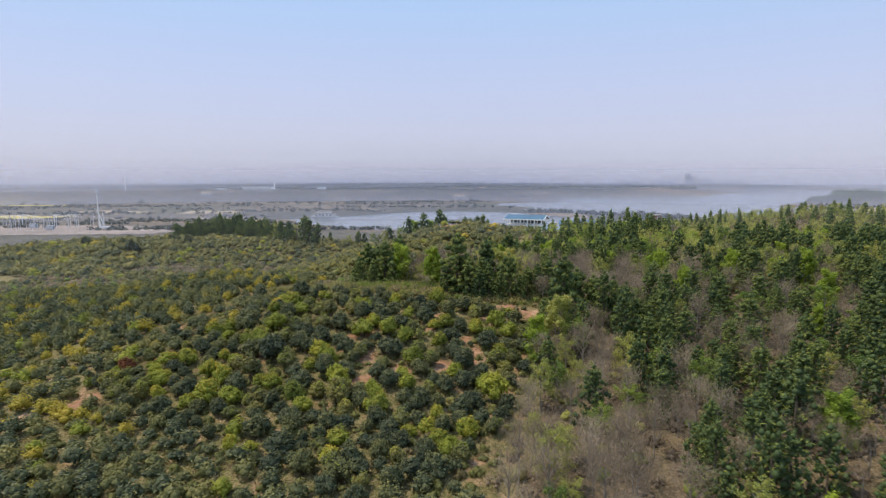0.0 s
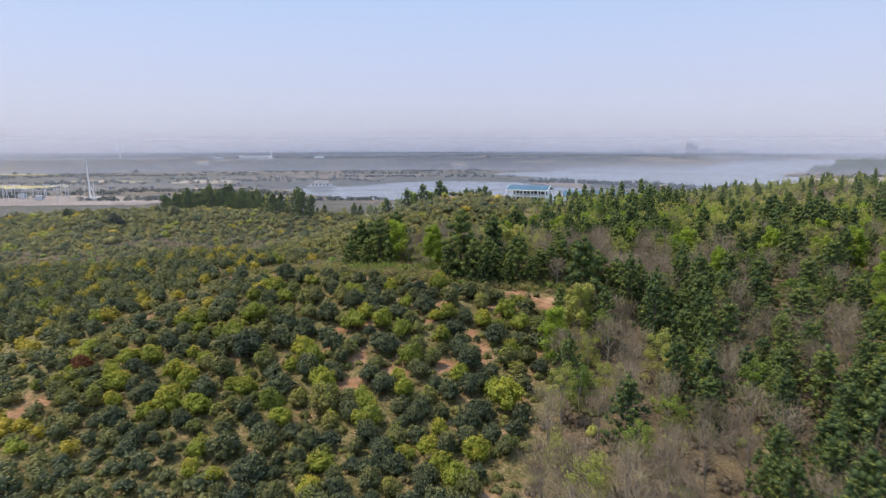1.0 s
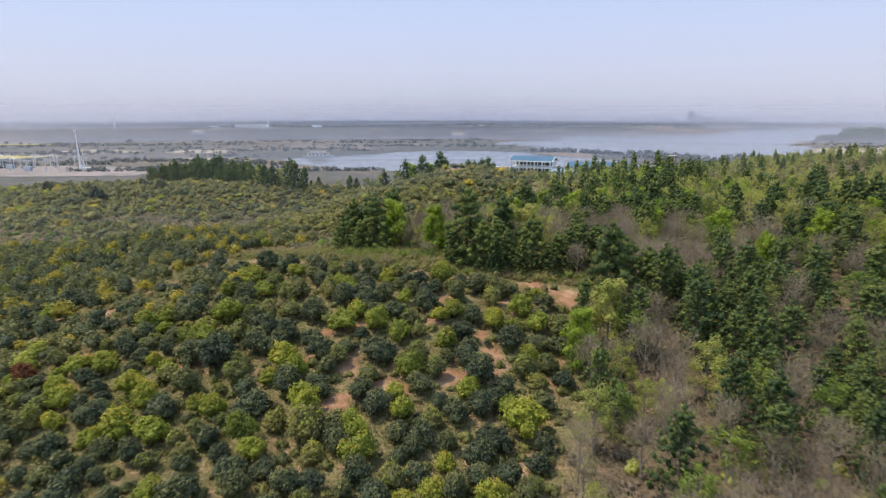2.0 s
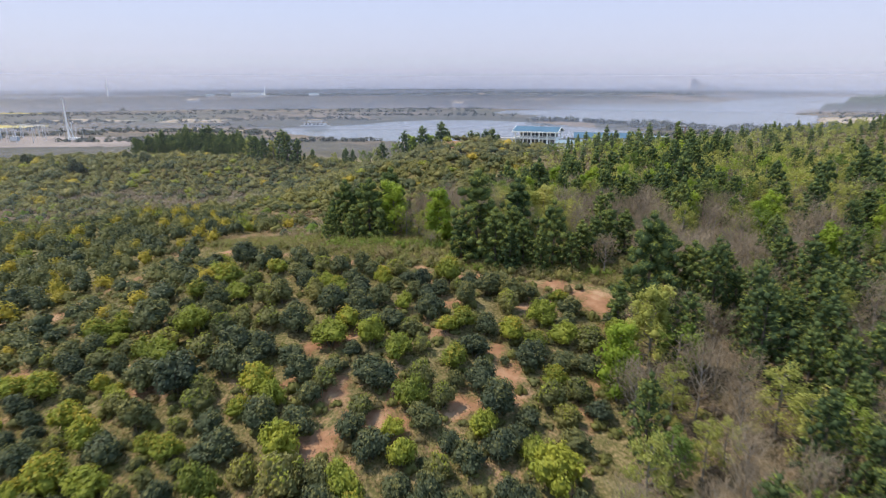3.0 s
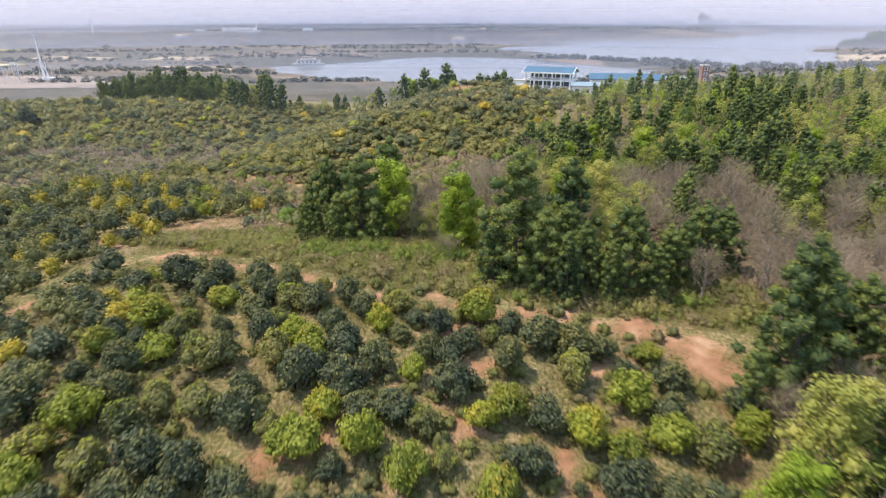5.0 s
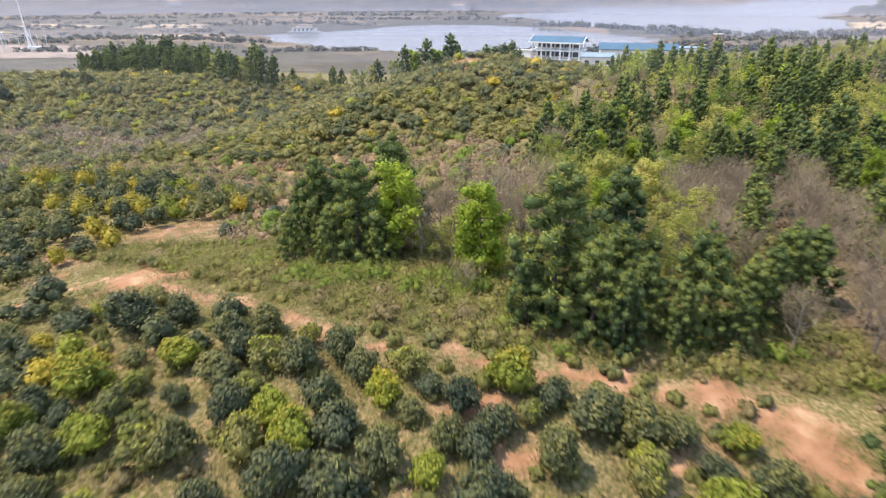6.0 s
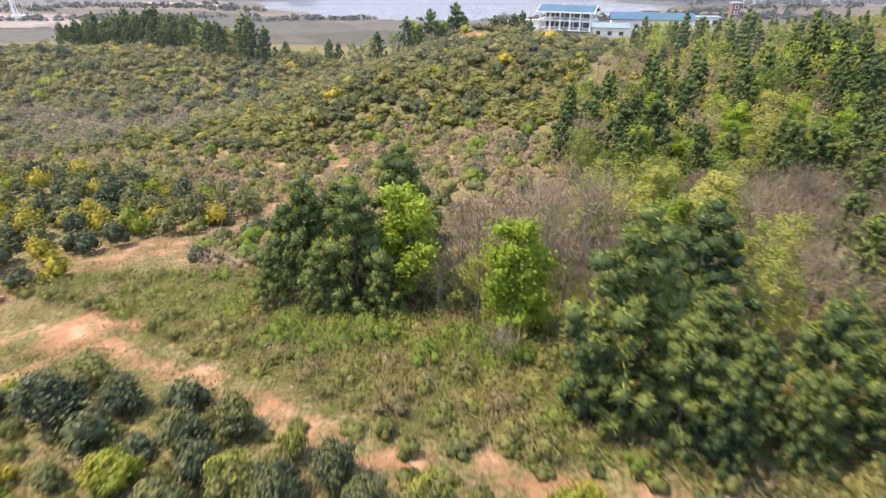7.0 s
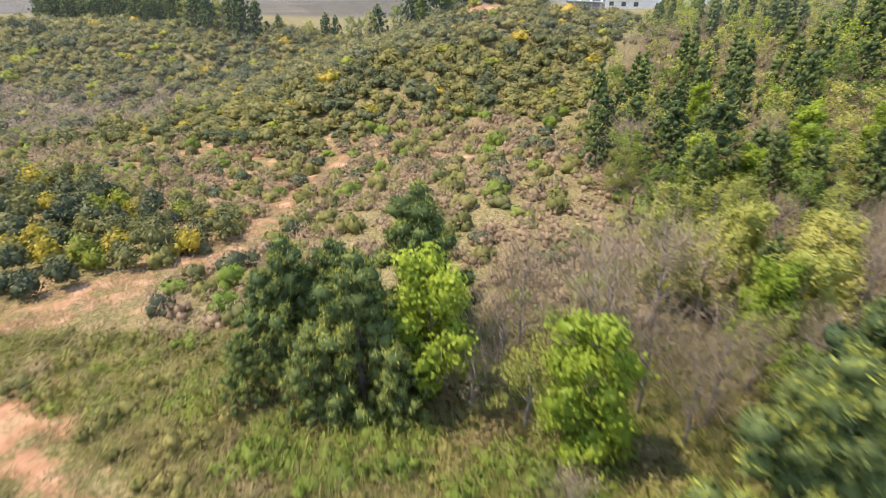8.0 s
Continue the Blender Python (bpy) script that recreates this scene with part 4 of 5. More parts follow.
# ---- the wood on the hill ----
STANDING_PINES = [
    ("pine_big", 1.2, 83.8, 1.16), ("pine_big", -0.3, 83.3, 0.6), ("pine_big", 2.7, 82.3, 0.74), ("pine_big", 3.9, 81.3, 0.6), ("pine_big", 5.3, 82.7, 0.62), ("pine_big", 6.7, 81.6, 0.55), ("pine_big", 4.6, 84.8, 0.7),
    ("pine_big", 5.3, 87.8, 0.98), ("pine_big", 8.0, 82.8, 0.88), ("pine_big", 9.5, 81.6, 0.5), ("pine_big", 13.8, 85.6, 0.75), ("pine_big", 12.2, 84.0, 0.64), ("pine_big", 15.7, 86.4, 0.66), ("pine_big", 10.7, 83.3, 0.6),
    ("pine_big", -12.4, 93.3, 0.9), ("pine_big", -9.6, 91.4, 0.92), ("pine_big", -7.7, 95.6, 1.04), ("pine_big", -13.9, 91.6, 0.5), ("pine_big", -11.3, 90.8, 0.55), ("pine_big", -14.0, 94.8, 0.62), ("pine_big", -10.9, 94.2, 0.8), ("pine_big", -8.3, 90.5, 0.5),
    ("pine_big", 13.8, 73.6, 1.18), ("pine_big", 15.9, 76.0, 0.86), ("pine_big", 17.7, 75.0, 0.8), ("pine_big", 11.2, 72.2, 0.55),
]
STANDING_LEAFY = [
    ("lime_tree", -7.3, 92.3, 1.04), ("lime_tree", -2.3, 88.8, 1.0), ("spring_tree", 12.2, 67.6, 1.12), ("green_tree", 13.5, 65.9, 0.88), ("lime_tree", 9.2, 64.9, 0.9), ("green_tree", 10.1, 57.6, 0.75), ("ochre_tree", 11.9, 62.5, 0.75), ("ochre_tree", 17.9, 61.4, 0.95),
    ("green_tree", 19.8, 58.0, 0.9), ("green_tree", 22.6, 74.8, 0.85), ("lime_tree", 29.9, 77.7, 0.95), ("ochre_tree", 13.9, 59.2, 0.6), ("green_tree", 12.0, 48.5, 0.75), ("ochre_tree", 6.6, 48.4, 0.6), ("green_tree", 15.5, 52.5, 0.7),
    ("spring_tree", 7.0, 99.0, 0.95), ("spring_tree", 9.5, 97.0, 0.95), ("ochre_tree", 8.5, 102.5, 1.0), ("ochre_tree", 5.6, 104.0, 0.9), ("ochre_tree", 7.3, 87.2, 0.8), ("ochre_tree", -4.0, 90.2, 0.7), ("ochre_tree", 9.0, 88.4, 0.85), ("ochre_tree", 9.8, 91.5, 0.95), ("ochre_tree", 12.2, 93.5, 0.9), ("lime_tree", 6.0, 94.0, 0.85), ("ochre_tree", 11.5, 100.0, 0.95),
]
STANDING_BARE = [
    ("bare", -3.2, 86.4, 0.36), ("bare", 12.6, 82.0, 0.62), ("bare", 21.3, 47.3, 0.85), ("bare", -4.6, 92.5, 0.75), ("bare", 0.2, 91.0, 0.8), ("bare", -5.8, 91.0, 0.6), ("ochre_tree", 5.0, 97.5, 0.95), ("spring_tree", 7.4, 94.6, 0.9), ("spring_tree", 3.4, 99.0, 0.85),
    ("bare", -3.6, 94.6, 0.85), ("bare", -1.4, 93.0, 0.95), ("bare", 0.0, 95.2, 0.9), ("bare", 1.2, 89.2, 0.75), ("bare", 2.4, 96.5, 0.95), ("bare", 2.6, 90.6, 0.8), ("ochre_tree", 0.8, 97.0, 0.7),
]
wood_rng = np.random.default_rng(11)
KINDS = {"pine_big": 4, "ridge_pine": 4, "pine": 4, "lime_tree": 2, "ochre_tree": 3, "spring_tree": 2, "green_tree": 3, "bare": 4}
trees = []
for kind, x, y, s in STANDING_PINES + STANDING_LEAFY + STANDING_BARE:
    nursery.put((kind, int(wood_rng.integers(0, KINDS[kind]))), x, y, s, wood_rng.uniform(0, 360))
    trees.append((x, y, 1.3))


def in_wood(x, y):
    return (x > wood_edge(y) + 0.4) & (y < 232) & ~((y > 77) & (y < 89) & (x < 16)) & ~((y > 218) & (x < 60)) & (np.hypot(x - 11.5, y - 76.5) > 2.2) & in_sight(x, y)


def tree_kind(x, y, r):
    depth, u = x - float(wood_edge(y)), r.uniform()
    pines = float(wobble(np.array(x), np.array(y), 31.0, 0.5))
    if y < 76 and x > 17.5:
        return "pine" if u < 0.50 else ("ochre_tree" if u < 0.56 else ("lime_tree" if u < 0.61 else ("green_tree" if u < 0.69 else "bare")))
    if 76 < y < 106 and depth < 20 and x > 11:
        return "bare" if u < 0.76 else ("ochre_tree" if u < 0.86 else ("green_tree" if u < 0.91 else "pine"))
    if depth < 15 and y < 104:
        return "bare" if u < 0.70 else ("green_tree" if u < 0.76 else ("ochre_tree" if u < 0.88 else "pine"))
    if y < 60 and depth > 27:
        return "bare" if u < 0.42 else ("green_tree" if u < 0.52 else ("ochre_tree" if u < 0.62 else "pine"))
    if x > 48 and y > 108:
        return "ochre_tree" if u < 0.58 else ("pine" if u < 0.8 else ("bare" if u < 0.9 else "green_tree"))
    p = 0.42 + 0.26 * pines
    if u < p:
        return "pine"
    v = (u - p) / (1 - p)
    return "ochre_tree" if v < 0.52 else ("lime_tree" if v < 0.68 else ("green_tree" if v < 0.78 else "bare"))


wood = scatter(16000, 2, 150, 34, 232, lambda x, y: 1.1 if y < 110 else (1.35 if y < 150 else 1.85), in_wood, trees, wood_rng)
wood = [(x, y, tree_kind(x, y, wood_rng)) for x, y, _ in wood]
wood.sort(key=lambda t: abs(t[1] - 75) + abs(t[0] - 12) * 0.9)
counts, rest = {}, []
for x, y, kind in wood:
    s = wood_rng.uniform(0.68, 1.0) * (0.8 if kind == "bare" else 0.92)
    if x > 48 and y > 108:
        s *= 0.78
    if y > 150 and x < 60:
        s *= 1.1 if x > 38 else (0.84 if y < 172 else 0.74)
    counts[kind] = counts.get(kind, 0) + 1
    if counts[kind] <= {"pine": 110, "bare": 150, "ochre_tree": 45, "green_tree": 38, "lime_tree": 24}[kind]:
        nursery.put((kind, int(wood_rng.integers(0, KINDS[kind]))), x, y, s, wood_rng.uniform(0, 360), wood_rng.uniform(0.9, 1.15))
    else:
        rest.append((x, y, s, kind))


def whole(shapes, trunk_only=30):
    """Wood and crown of a tree in one piece; the wood takes the second slot."""
    (wv, wq), (cv, cq, ci) = shapes
    wq = wq[:trunk_only]
    wv = wv[:wq.max() + 1]
    v, q = gather([(cv, cq), (wv, wq)])
    return v, q, np.concatenate([ci, np.full(len(wq), 2)])


far_pine = [whole(pine_shape(6.6, 8, 5, 1, 5, 0.62, shape_rng, reach=0.36, fine=0.2, seg=4)) for _ in range(5)]
mid_leafy = [whole(leafy_shape(6.0, shape_rng, 10, 620, 0.24, 0.24, 0.08, 0.7)) for _ in range(3)]
mid_pine = [whole(pine_shape(6.8, 10, 4, 2, 6, 0.44, shape_rng, reach=0.35, fine=0.2, seg=4)) for _ in range(4)]
far_leafy = [whole(leafy_shape(6.0, shape_rng, 7, 270, 0.36, 0.25, 0.12, 0.75)) for _ in range(4)]
far_bare = [whole(bare_shape(6.0, shape_rng, 6, 80, 0.07)) for _ in range(3)]
for kind, shapes, mats, label in (("pine", far_pine, [NEEDLE, NEEDLE_TIP_SUNLIT, BARK], "pine wood covering the ridge"), ("ochre_tree", far_leafy, [TREE_OCHRE, TREE_OCHRE, PALE_BARK], "yellowish spring trees among the pines"),
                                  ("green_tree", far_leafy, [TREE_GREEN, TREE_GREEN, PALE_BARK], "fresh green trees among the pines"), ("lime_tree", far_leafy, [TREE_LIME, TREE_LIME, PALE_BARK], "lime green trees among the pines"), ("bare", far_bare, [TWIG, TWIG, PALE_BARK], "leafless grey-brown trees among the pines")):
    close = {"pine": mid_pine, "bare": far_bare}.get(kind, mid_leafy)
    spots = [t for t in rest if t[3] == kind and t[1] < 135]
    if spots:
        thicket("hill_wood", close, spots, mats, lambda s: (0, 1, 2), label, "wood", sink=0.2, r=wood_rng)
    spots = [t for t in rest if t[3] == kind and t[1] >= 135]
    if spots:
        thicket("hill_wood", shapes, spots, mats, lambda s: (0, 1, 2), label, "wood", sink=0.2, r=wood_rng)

# ---- trees along the far ridge and the dark pine wood behind it ----
RIDGE = [("ridge_pine", -7.3, 206, 1.05), ("ridge_pine", -1.9, 207, 1.1), ("ridge_pine", -0.4, 209, 0.9), ("ridge_pine", -12.0, 203, 0.95), ("ridge_pine", -18.5, 207, 0.75), ("ridge_pine", -29, 208, 0.6), ("ridge_pine", -38.5, 209, 0.5), ("ridge_pine", -42, 206, 0.85), ("ridge_pine", -45, 207, 1.0),
         ("ridge_pine", -47, 209, 1.05), ("ridge_pine", -52, 208, 0.85), ("ridge_pine", -55, 210, 0.8), ("ridge_pine", 6.5, 210, 0.8), ("ridge_pine", 8.2, 208, 0.7), ("ridge_pine", 10.5, 209, 0.8), ("ridge_pine", 12.4, 211, 0.9), ("ridge_pine", 14, 209, 0.65),
         ("green_tree", -14.5, 205, 0.85), ("lime_tree", -10.2, 207, 0.95), ("ochre_tree", -20, 206, 0.8), ("green_tree", -24, 207, 0.7), ("lime_tree", -5.0, 208, 0.9), ("ochre_tree", -32, 207, 0.6), ("green_tree", 4.2, 208, 0.65), ("ochre_tree", -49.5, 209, 0.9), ("ochre_tree", -57, 212, 0.9),
         ("ridge_pine", -27, 208, 0.55), ("green_tree", -22, 209, 0.6), ("ridge_pine", -3.5, 205, 0.6)]
for kind, x, y, s in RIDGE:
    nursery.put((kind, int(wood_rng.integers(0, KINDS[kind]))), x, y - 6, s * 1.25, wood_rng.uniform(0, 360))
grove = scatter(900, -106, -54, 219, 243, 1.35, lambda x, y: np.hypot((x + 79) / 23, (y - 231) / 11) < 1, [], wood_rng)
for x, y, _ in grove[:125]:
    nursery.put(("ridge_pine", int(wood_rng.integers(0, 4))), x, y, wood_rng.uniform(0.85, 1.12) * (1.25 - 0.5 * math.hypot((x + 79) / 23, (y - 231) / 11)), wood_rng.uniform(0, 360), wood_rng.uniform(0.85, 1.25))
for x, y, s in ((-97, 188, 3.0), (-84, 199, 2.2), (-121, 205, 2.4), (-108, 204, 1.8), (-92, 205, 2.0)):
    nursery.put(("dark", 1), x, y, s, 40 * s)
nursery.add("rust_bush", lambda: plant("shrub", bush_shapes[2], BARK, [LEAF_RUST, LEAF_RUST], "trunk"), "rust-red leaved shrub among the orchard bushes", "bush", "")
nursery.put("rust_bush", -36.0, 66.4, 1.2, 20)

# ---- undergrowth ----
under_rng = np.random.default_rng(31)


def scrub_shape(leaves, twigs, size, tall, r, reach=0.45, hearts=0, thin=0.05):
    """A low mound: small knobs of dense growth, loose leaves and fine stems on them."""
    pieces, kinds = [], []
    if hearts:
        a = r.uniform(0, 6.2832, hearts)
        d = r.uniform(0.1, 0.75, hearts)
        c = np.stack([d * np.cos(a), d * np.sin(a), 0.25 * tall + r.uniform(0, 0.35, hearts) * tall], axis=1)
        pieces.append(balls(c, r.uniform(0.25, 0.5, hearts), 0.8, r, 5, 2, 0.3))
        kinds.append(np.repeat(r.uniform(size=hearts) < twigs / (leaves + twigs + 1.0), 10).astype(int))
    if leaves:
        d = unit(r.normal(size=(leaves, 3)) + (0, 0, 0.6))
        d[:, 2] = np.abs(d[:, 2])
        p = d * r.uniform(0.5, 1.0, (leaves, 1)) * (1, 1, tall)
        pieces.append(kites(p, unit(r.normal(size=p.shape) + (0, 0, 0.5)), size * r.uniform(0.7, 1.4, leaves), size * 0.5 * r.uniform(0.7, 1.3, leaves), r, d + (0, 0, 0.4), 0.6))
        kinds.append(np.zeros(leaves, int))
    td = unit(r.normal(size=(twigs, 3)) + (0, 0, 0.5))
    td[:, 2] = np.abs(td[:, 2])
    base = td * r.uniform(0.35, 0.95, (twigs, 1)) * (1, 1, tall)
    td = unit(td * 0.6 + r.normal(size=(twigs, 3)) * 0.6 + (0, 0, 0.3))
    ln = reach * r.uniform(0.6, 1.5, twigs)
    pieces.append(kites(base, td, ln, np.full(twigs, thin), r, base + (0, 0, 0.4), 0.6))
    kinds.append(np.ones(twigs, int))
    v, q = gather(pieces)
    return v, q, np.concatenate(kinds)


def mound_shape(leaves, size, r, lobes=4, twigs=0, tall=0.85, thin=0.05, core_kind=0, reach=0.4, heart=0.66):
    """A shrub of radius about 1 in several rounded lobes, thick with small leaves or fine stems."""
    a = np.arange(lobes) * 6.2832 / lobes + r.uniform(-0.5, 0.5, lobes)
    d = r.uniform(0.3, 0.62, lobes)
    c = np.stack([d * np.cos(a), d * np.sin(a), r.uniform(0.22, 0.6, lobes) * tall], axis=1)
    c = np.concatenate([c, [(0.0, 0.0, 0.5 * tall)]])
    rad = np.append(r.uniform(0.3, 0.5, lobes), 0.55)
    core = balls(c, rad * heart, 0.9, r, 6, 3, 0.3)
    pieces, kinds = [core], [np.full(len(core[1]), core_kind)]
    for n, kind in ((leaves, 0), (twigs, 1)):
        if not n:
            continue
        k = r.choice(lobes + 1, n, p=rad ** 2 / (rad ** 2).sum())
        f = unit(r.normal(size=(n, 3)) + (0, 0, 0.4))
        p = c[k] + f * (rad[k] * r.uniform(0.68, 1.14, n))[:, None]
        p[:, 2] = np.abs(p[:, 2])
        if kind == 0:
            pieces.append(kites(p, unit(f * 0.6 + r.normal(size=(n, 3)) * 0.7 + (0, 0, 0.3)), size * r.uniform(0.6, 1.5, n), size * 0.55 * r.uniform(0.6, 1.3, n), r, f + (0, 0, 0.25), 0.5))
        else:
            up = unit(f * 0.8 + r.normal(size=(n, 3)) * 0.55 + (0, 0, 0.35))
            ln = reach * r.uniform(0.5, 1.5, n)
            pieces.append(kites(p + up * ln[:, None] * 0.3, up, ln, np.full(n, thin), r, f + (0, 0, 0.3), 0.6))
        kinds.append(np.full(n, kind))
    v, q = gather(pieces)
    return v, q, np.concatenate(kinds)


leafy_scrub = [mound_shape(230, 0.12, under_rng, 5, 110, 0.8, 0.022, 0, 0.5, 0.6) for _ in range(6)]
plain_scrub = [mound_shape(90, 0.17, under_rng, 4, 16, 0.75, 0.03, heart=0.84) for _ in range(5)]
twig_scrub = [mound_shape(10, 0.12, under_rng, 5, 130, 0.5, 0.03, 1, 0.42, 0.4) for _ in range(6)]
grass_tuft = [scrub_shape(0, 36, 0.1, 0.6, under_rng, 0.55, 0, 0.03) for _ in range(5)]


def patch(name, shapes, count, area, allowed, size, mats, label, category, gap=0.45, slots=(0, 1), others=()):
    spots = scatter(count, *area, gap, allowed, [], under_rng)
    spots = [(x, y, size * under_rng.uniform(0.55, 1.0) ** 0.7 * 1.3) for x, y, _ in spots]
    choice = [slots] * 3 + [(2 + k, 2 + k if slots[0] == slots[1] or mats[0] is mats[1] else 1) for k in range(len(others))]
    thicket(name, shapes, spots, mats + list(others), lambda s: choice[int(under_rng.integers(0, len(choice)))] if others else slots, label, category, (0.6, 1.3), 0.05, under_rng)


def crest_band(x, y):
    low = np.interp(x, [-32, -24, -14, -6, 2, 10, 16], [98, 93.8, 87.0, 82.5, 80.8, 79.6, 78])
    top = np.interp(x, [-32, -24, -16, -4, 4, 16], [99, 98.5, 97, 98, 95, 90])
    return (y > low) & (y < top) & (line_dist(x, y, CREST_TRACK) > 1.0)


patch("scrub", leafy_scrub, 5600, (-32, 16, 79, 99), crest_band, 0.85, [SCRUB, DRY_GRASS], "low mixed green and brown scrub on the crest", "scrub", 0.62, others=(LEAF_OLIVE, SCRUB, WEED, DRY_GRASS))
patch("dry_grass", grass_tuft, 1900, (-32, 16, 79, 99), crest_band, 0.7, [DRY_GRASS, DRY_GRASS], "long dry grass among the crest scrub", "grass", 0.4)
patch("grass", grass_tuft, 9000, (-32, 16, 79, 99), crest_band, 0.95, [SCRUB, SCRUB], "tall olive grass and weeds over the crest", "grass", 0.17, others=(WEED, WEED, DRY_GRASS, DRY_GRASS))
patch("grass", grass_tuft, 1200, (-34, -14, 78, 95), lambda x, y: (line_dist(x, y, CREST_TRACK) > 0.8) & (soil_mask(x, y) < 0.6), 0.6, [SCRUB, SCRUB], "low olive grass beside the dirt track", "grass", 0.3, others=(DRY_GRASS,))
patch("weeds", leafy_scrub, 420, (-15, 0, 85, 93), lambda x, y: (np.hypot((x + 10.2) / 3.2, (y - 89.4) / 1.8) < 1) | (np.hypot((x + 4.0) / 3.0, (y - 87.6) / 1.4) < 1), 0.9, [WEED, SCRUB], "bright green climbing weeds at the foot of the pines", "weeds", 0.4)


def hollow(x, y):
    near_track = line_dist(x, y, UPPER_TRACK) > 1.3
    low = np.interp(x, [-110, -60, -40, -28, -20, -12, 0, 8], [137, 130, 124.5, 119, 97, 95, 96, 99])
    top = np.interp(x, [-110, -60, -40, -22, -10, 8], [166, 152, 146, 138, 144, 142])
    return (y > low) & (y < top) & (x < wood_edge(y) + 2) & near_track


def greener(x, y):
    return wobble(x, y, 19, 0.3) + 0.5 * wobble(x, y, 7, 1.3) + (y - 128) * 0.012


patch("brush", twig_scrub, 9000, (-110, 10, 95, 166), lambda x, y: hollow(x, y) & (greener(x, y) < 0.3), 1.2, [SCRUB, BRAMBLE], "pinkish tan bramble and bare brush in the hollow", "brush", 0.85, others=(DRY_GRASS, SCRUB))
patch("scrub", plain_scrub, 5000, (-110, 10, 95, 166), lambda x, y: hollow(x, y) & (greener(x, y) > -0.6), 1.15, [SCRUB, BRAMBLE], "olive green scrub between the brambles", "scrub", 1.0, others=(LEAF_OLIVE, LEAF_DARK, WEED))
patch("brush", twig_scrub, 1200, (-92, -42, 152, 180), lambda x, y: (np.hypot((x + 57) / 14, (y - 166) / 12) < 1 + 0.35 * wobble(x, y, 9, 0.7)) | (np.hypot((x + 75) / 16, (y - 168) / 6) < 1), 1.5, [SCRUB, TWIG], "purplish grey thicket of bare brush", "brush", 0.95, others=(TWIG, SCRUB, LEAF_OLIVE))
patch("brush", twig_scrub, 3000, (3, 60, 36, 130), lambda x, y: (x > wood_edge(y) + 0.3) & (x < wood_edge(y) + 30) & (np.hypot(x - 11.5, y - 76.5) > 2.0), 1.1, [SCRUB, WOOD_BRUSH], "bare brown undergrowth below the trees", "brush", 0.95)
patch("brush", twig_scrub, 1600, (8, 110, 104, 190), lambda x, y: (x > wood_edge(y) + 1) & in_sight(x, y), 1.5, [SCRUB, DRY_GRASS], "tan dry undergrowth in gaps of the wood", "brush", 1.3)
patch("scrub", plain_scrub, 800, (3, 60, 36, 104), lambda x, y: (x > wood_edge(y) + 0.3) & (x < wood_edge(y) + 30) & (wobble(x, y, 11, 0.8) > 0.1), 0.9, [SCRUB, TWIG], "green scrub at the edge of the wood", "scrub", 0.8, others=(WEED, TREE_OCHRE))
patch("scrub", plain_scrub, 2600, (-36, 10, 42, 84), lambda x, y: (x < wood_edge(y)) & (soil_mask(x, y) < 0.55), 0.62, [SCRUB, DRY_GRASS], "low weeds between the orchard bushes", "weeds", 0.62, others=(LEAF_OLIVE, DRY_GRASS))
patch("dry_grass", grass_tuft, 12000, (-40, 13, 40, 93), lambda x, y: (x < wood_edge(y) + 0.5) & (soil_mask(x, y) < 0.66) & (y < np.interp(x, [-40, -22, -6, 12], [80, 94, 82, 77])), 0.7, [DRY_GRASS, DRY_GRASS], "tufts of dry yellow grass between the bushes", "grass", 0.2, others=(SCRUB, SCRUB))
patch("dry_grass", grass_tuft, 900, (-36, 14, 72, 97), lambda x, y: (line_dist(x, y, CREST_TRACK) < 3.0) & (line_dist(x, y, CREST_TRACK) > 0.9), 0.7, [DRY_GRASS, SCRUB], "pale dry grass along the dirt track", "grass", 0.22)
patch("dry_grass", grass_tuft, 700, (-36, -15, 94, 137), lambda x, y: line_dist(x, y, UPPER_TRACK) < 2.4, 0.7, [BRAMBLE, DRY_GRASS], "dry brown grass on the upper track", "grass", 0.25)
patch("dry_grass", grass_tuft, 4200, (-36, -6, 92, 112), lambda x, y: (line_dist(x, y, UPPER_TRACK) < 6.0) & (line_dist(x, y, UPPER_TRACK) > 0.9) & ~orchard_side(x, y) & (y > 92), 0.7, [BRAMBLE, BRAMBLE], "pinkish dry grass along the upper track", "grass", 0.3, others=(SCRUB, DRY_GRASS))

# ---- waterside buildings ----


def roof_gable(length, depth, eave, ridge, over=0.8, thick=0.25):
    """Two roof slopes with thickness, from the front eave over the ridge to the back."""
    bm = bmesh.new()
    prof = [(-over, eave), (depth / 2, ridge), (depth + over, eave)]
    ring = [(y, z) for y, z in prof] + [(y, z - thick) for y, z in reversed(prof)]
    ends = [[bm.verts.new((x, y, z)) for y, z in ring] for x in (-over, length + over)]
    n = len(ring)
    for k in range(n):
        bm.faces.new((ends[0][k], ends[1][k], ends[1][(k + 1) % n], ends[0][(k + 1) % n]))
    bm.faces.new((ends[0][0], ends[0][5], ends[0][4], ends[0][1]))
    bm.faces.new((ends[0][1], ends[0][4], ends[0][3], ends[0][2]))
    bm.faces.new((ends[1][1], ends[1][4], ends[1][5], ends[1][0]))
    bm.faces.new((ends[1][2], ends[1][3], ends[1][4], ends[1][1]))
    bmesh.ops.recalc_face_normals(bm, faces=bm.faces)
    return bm


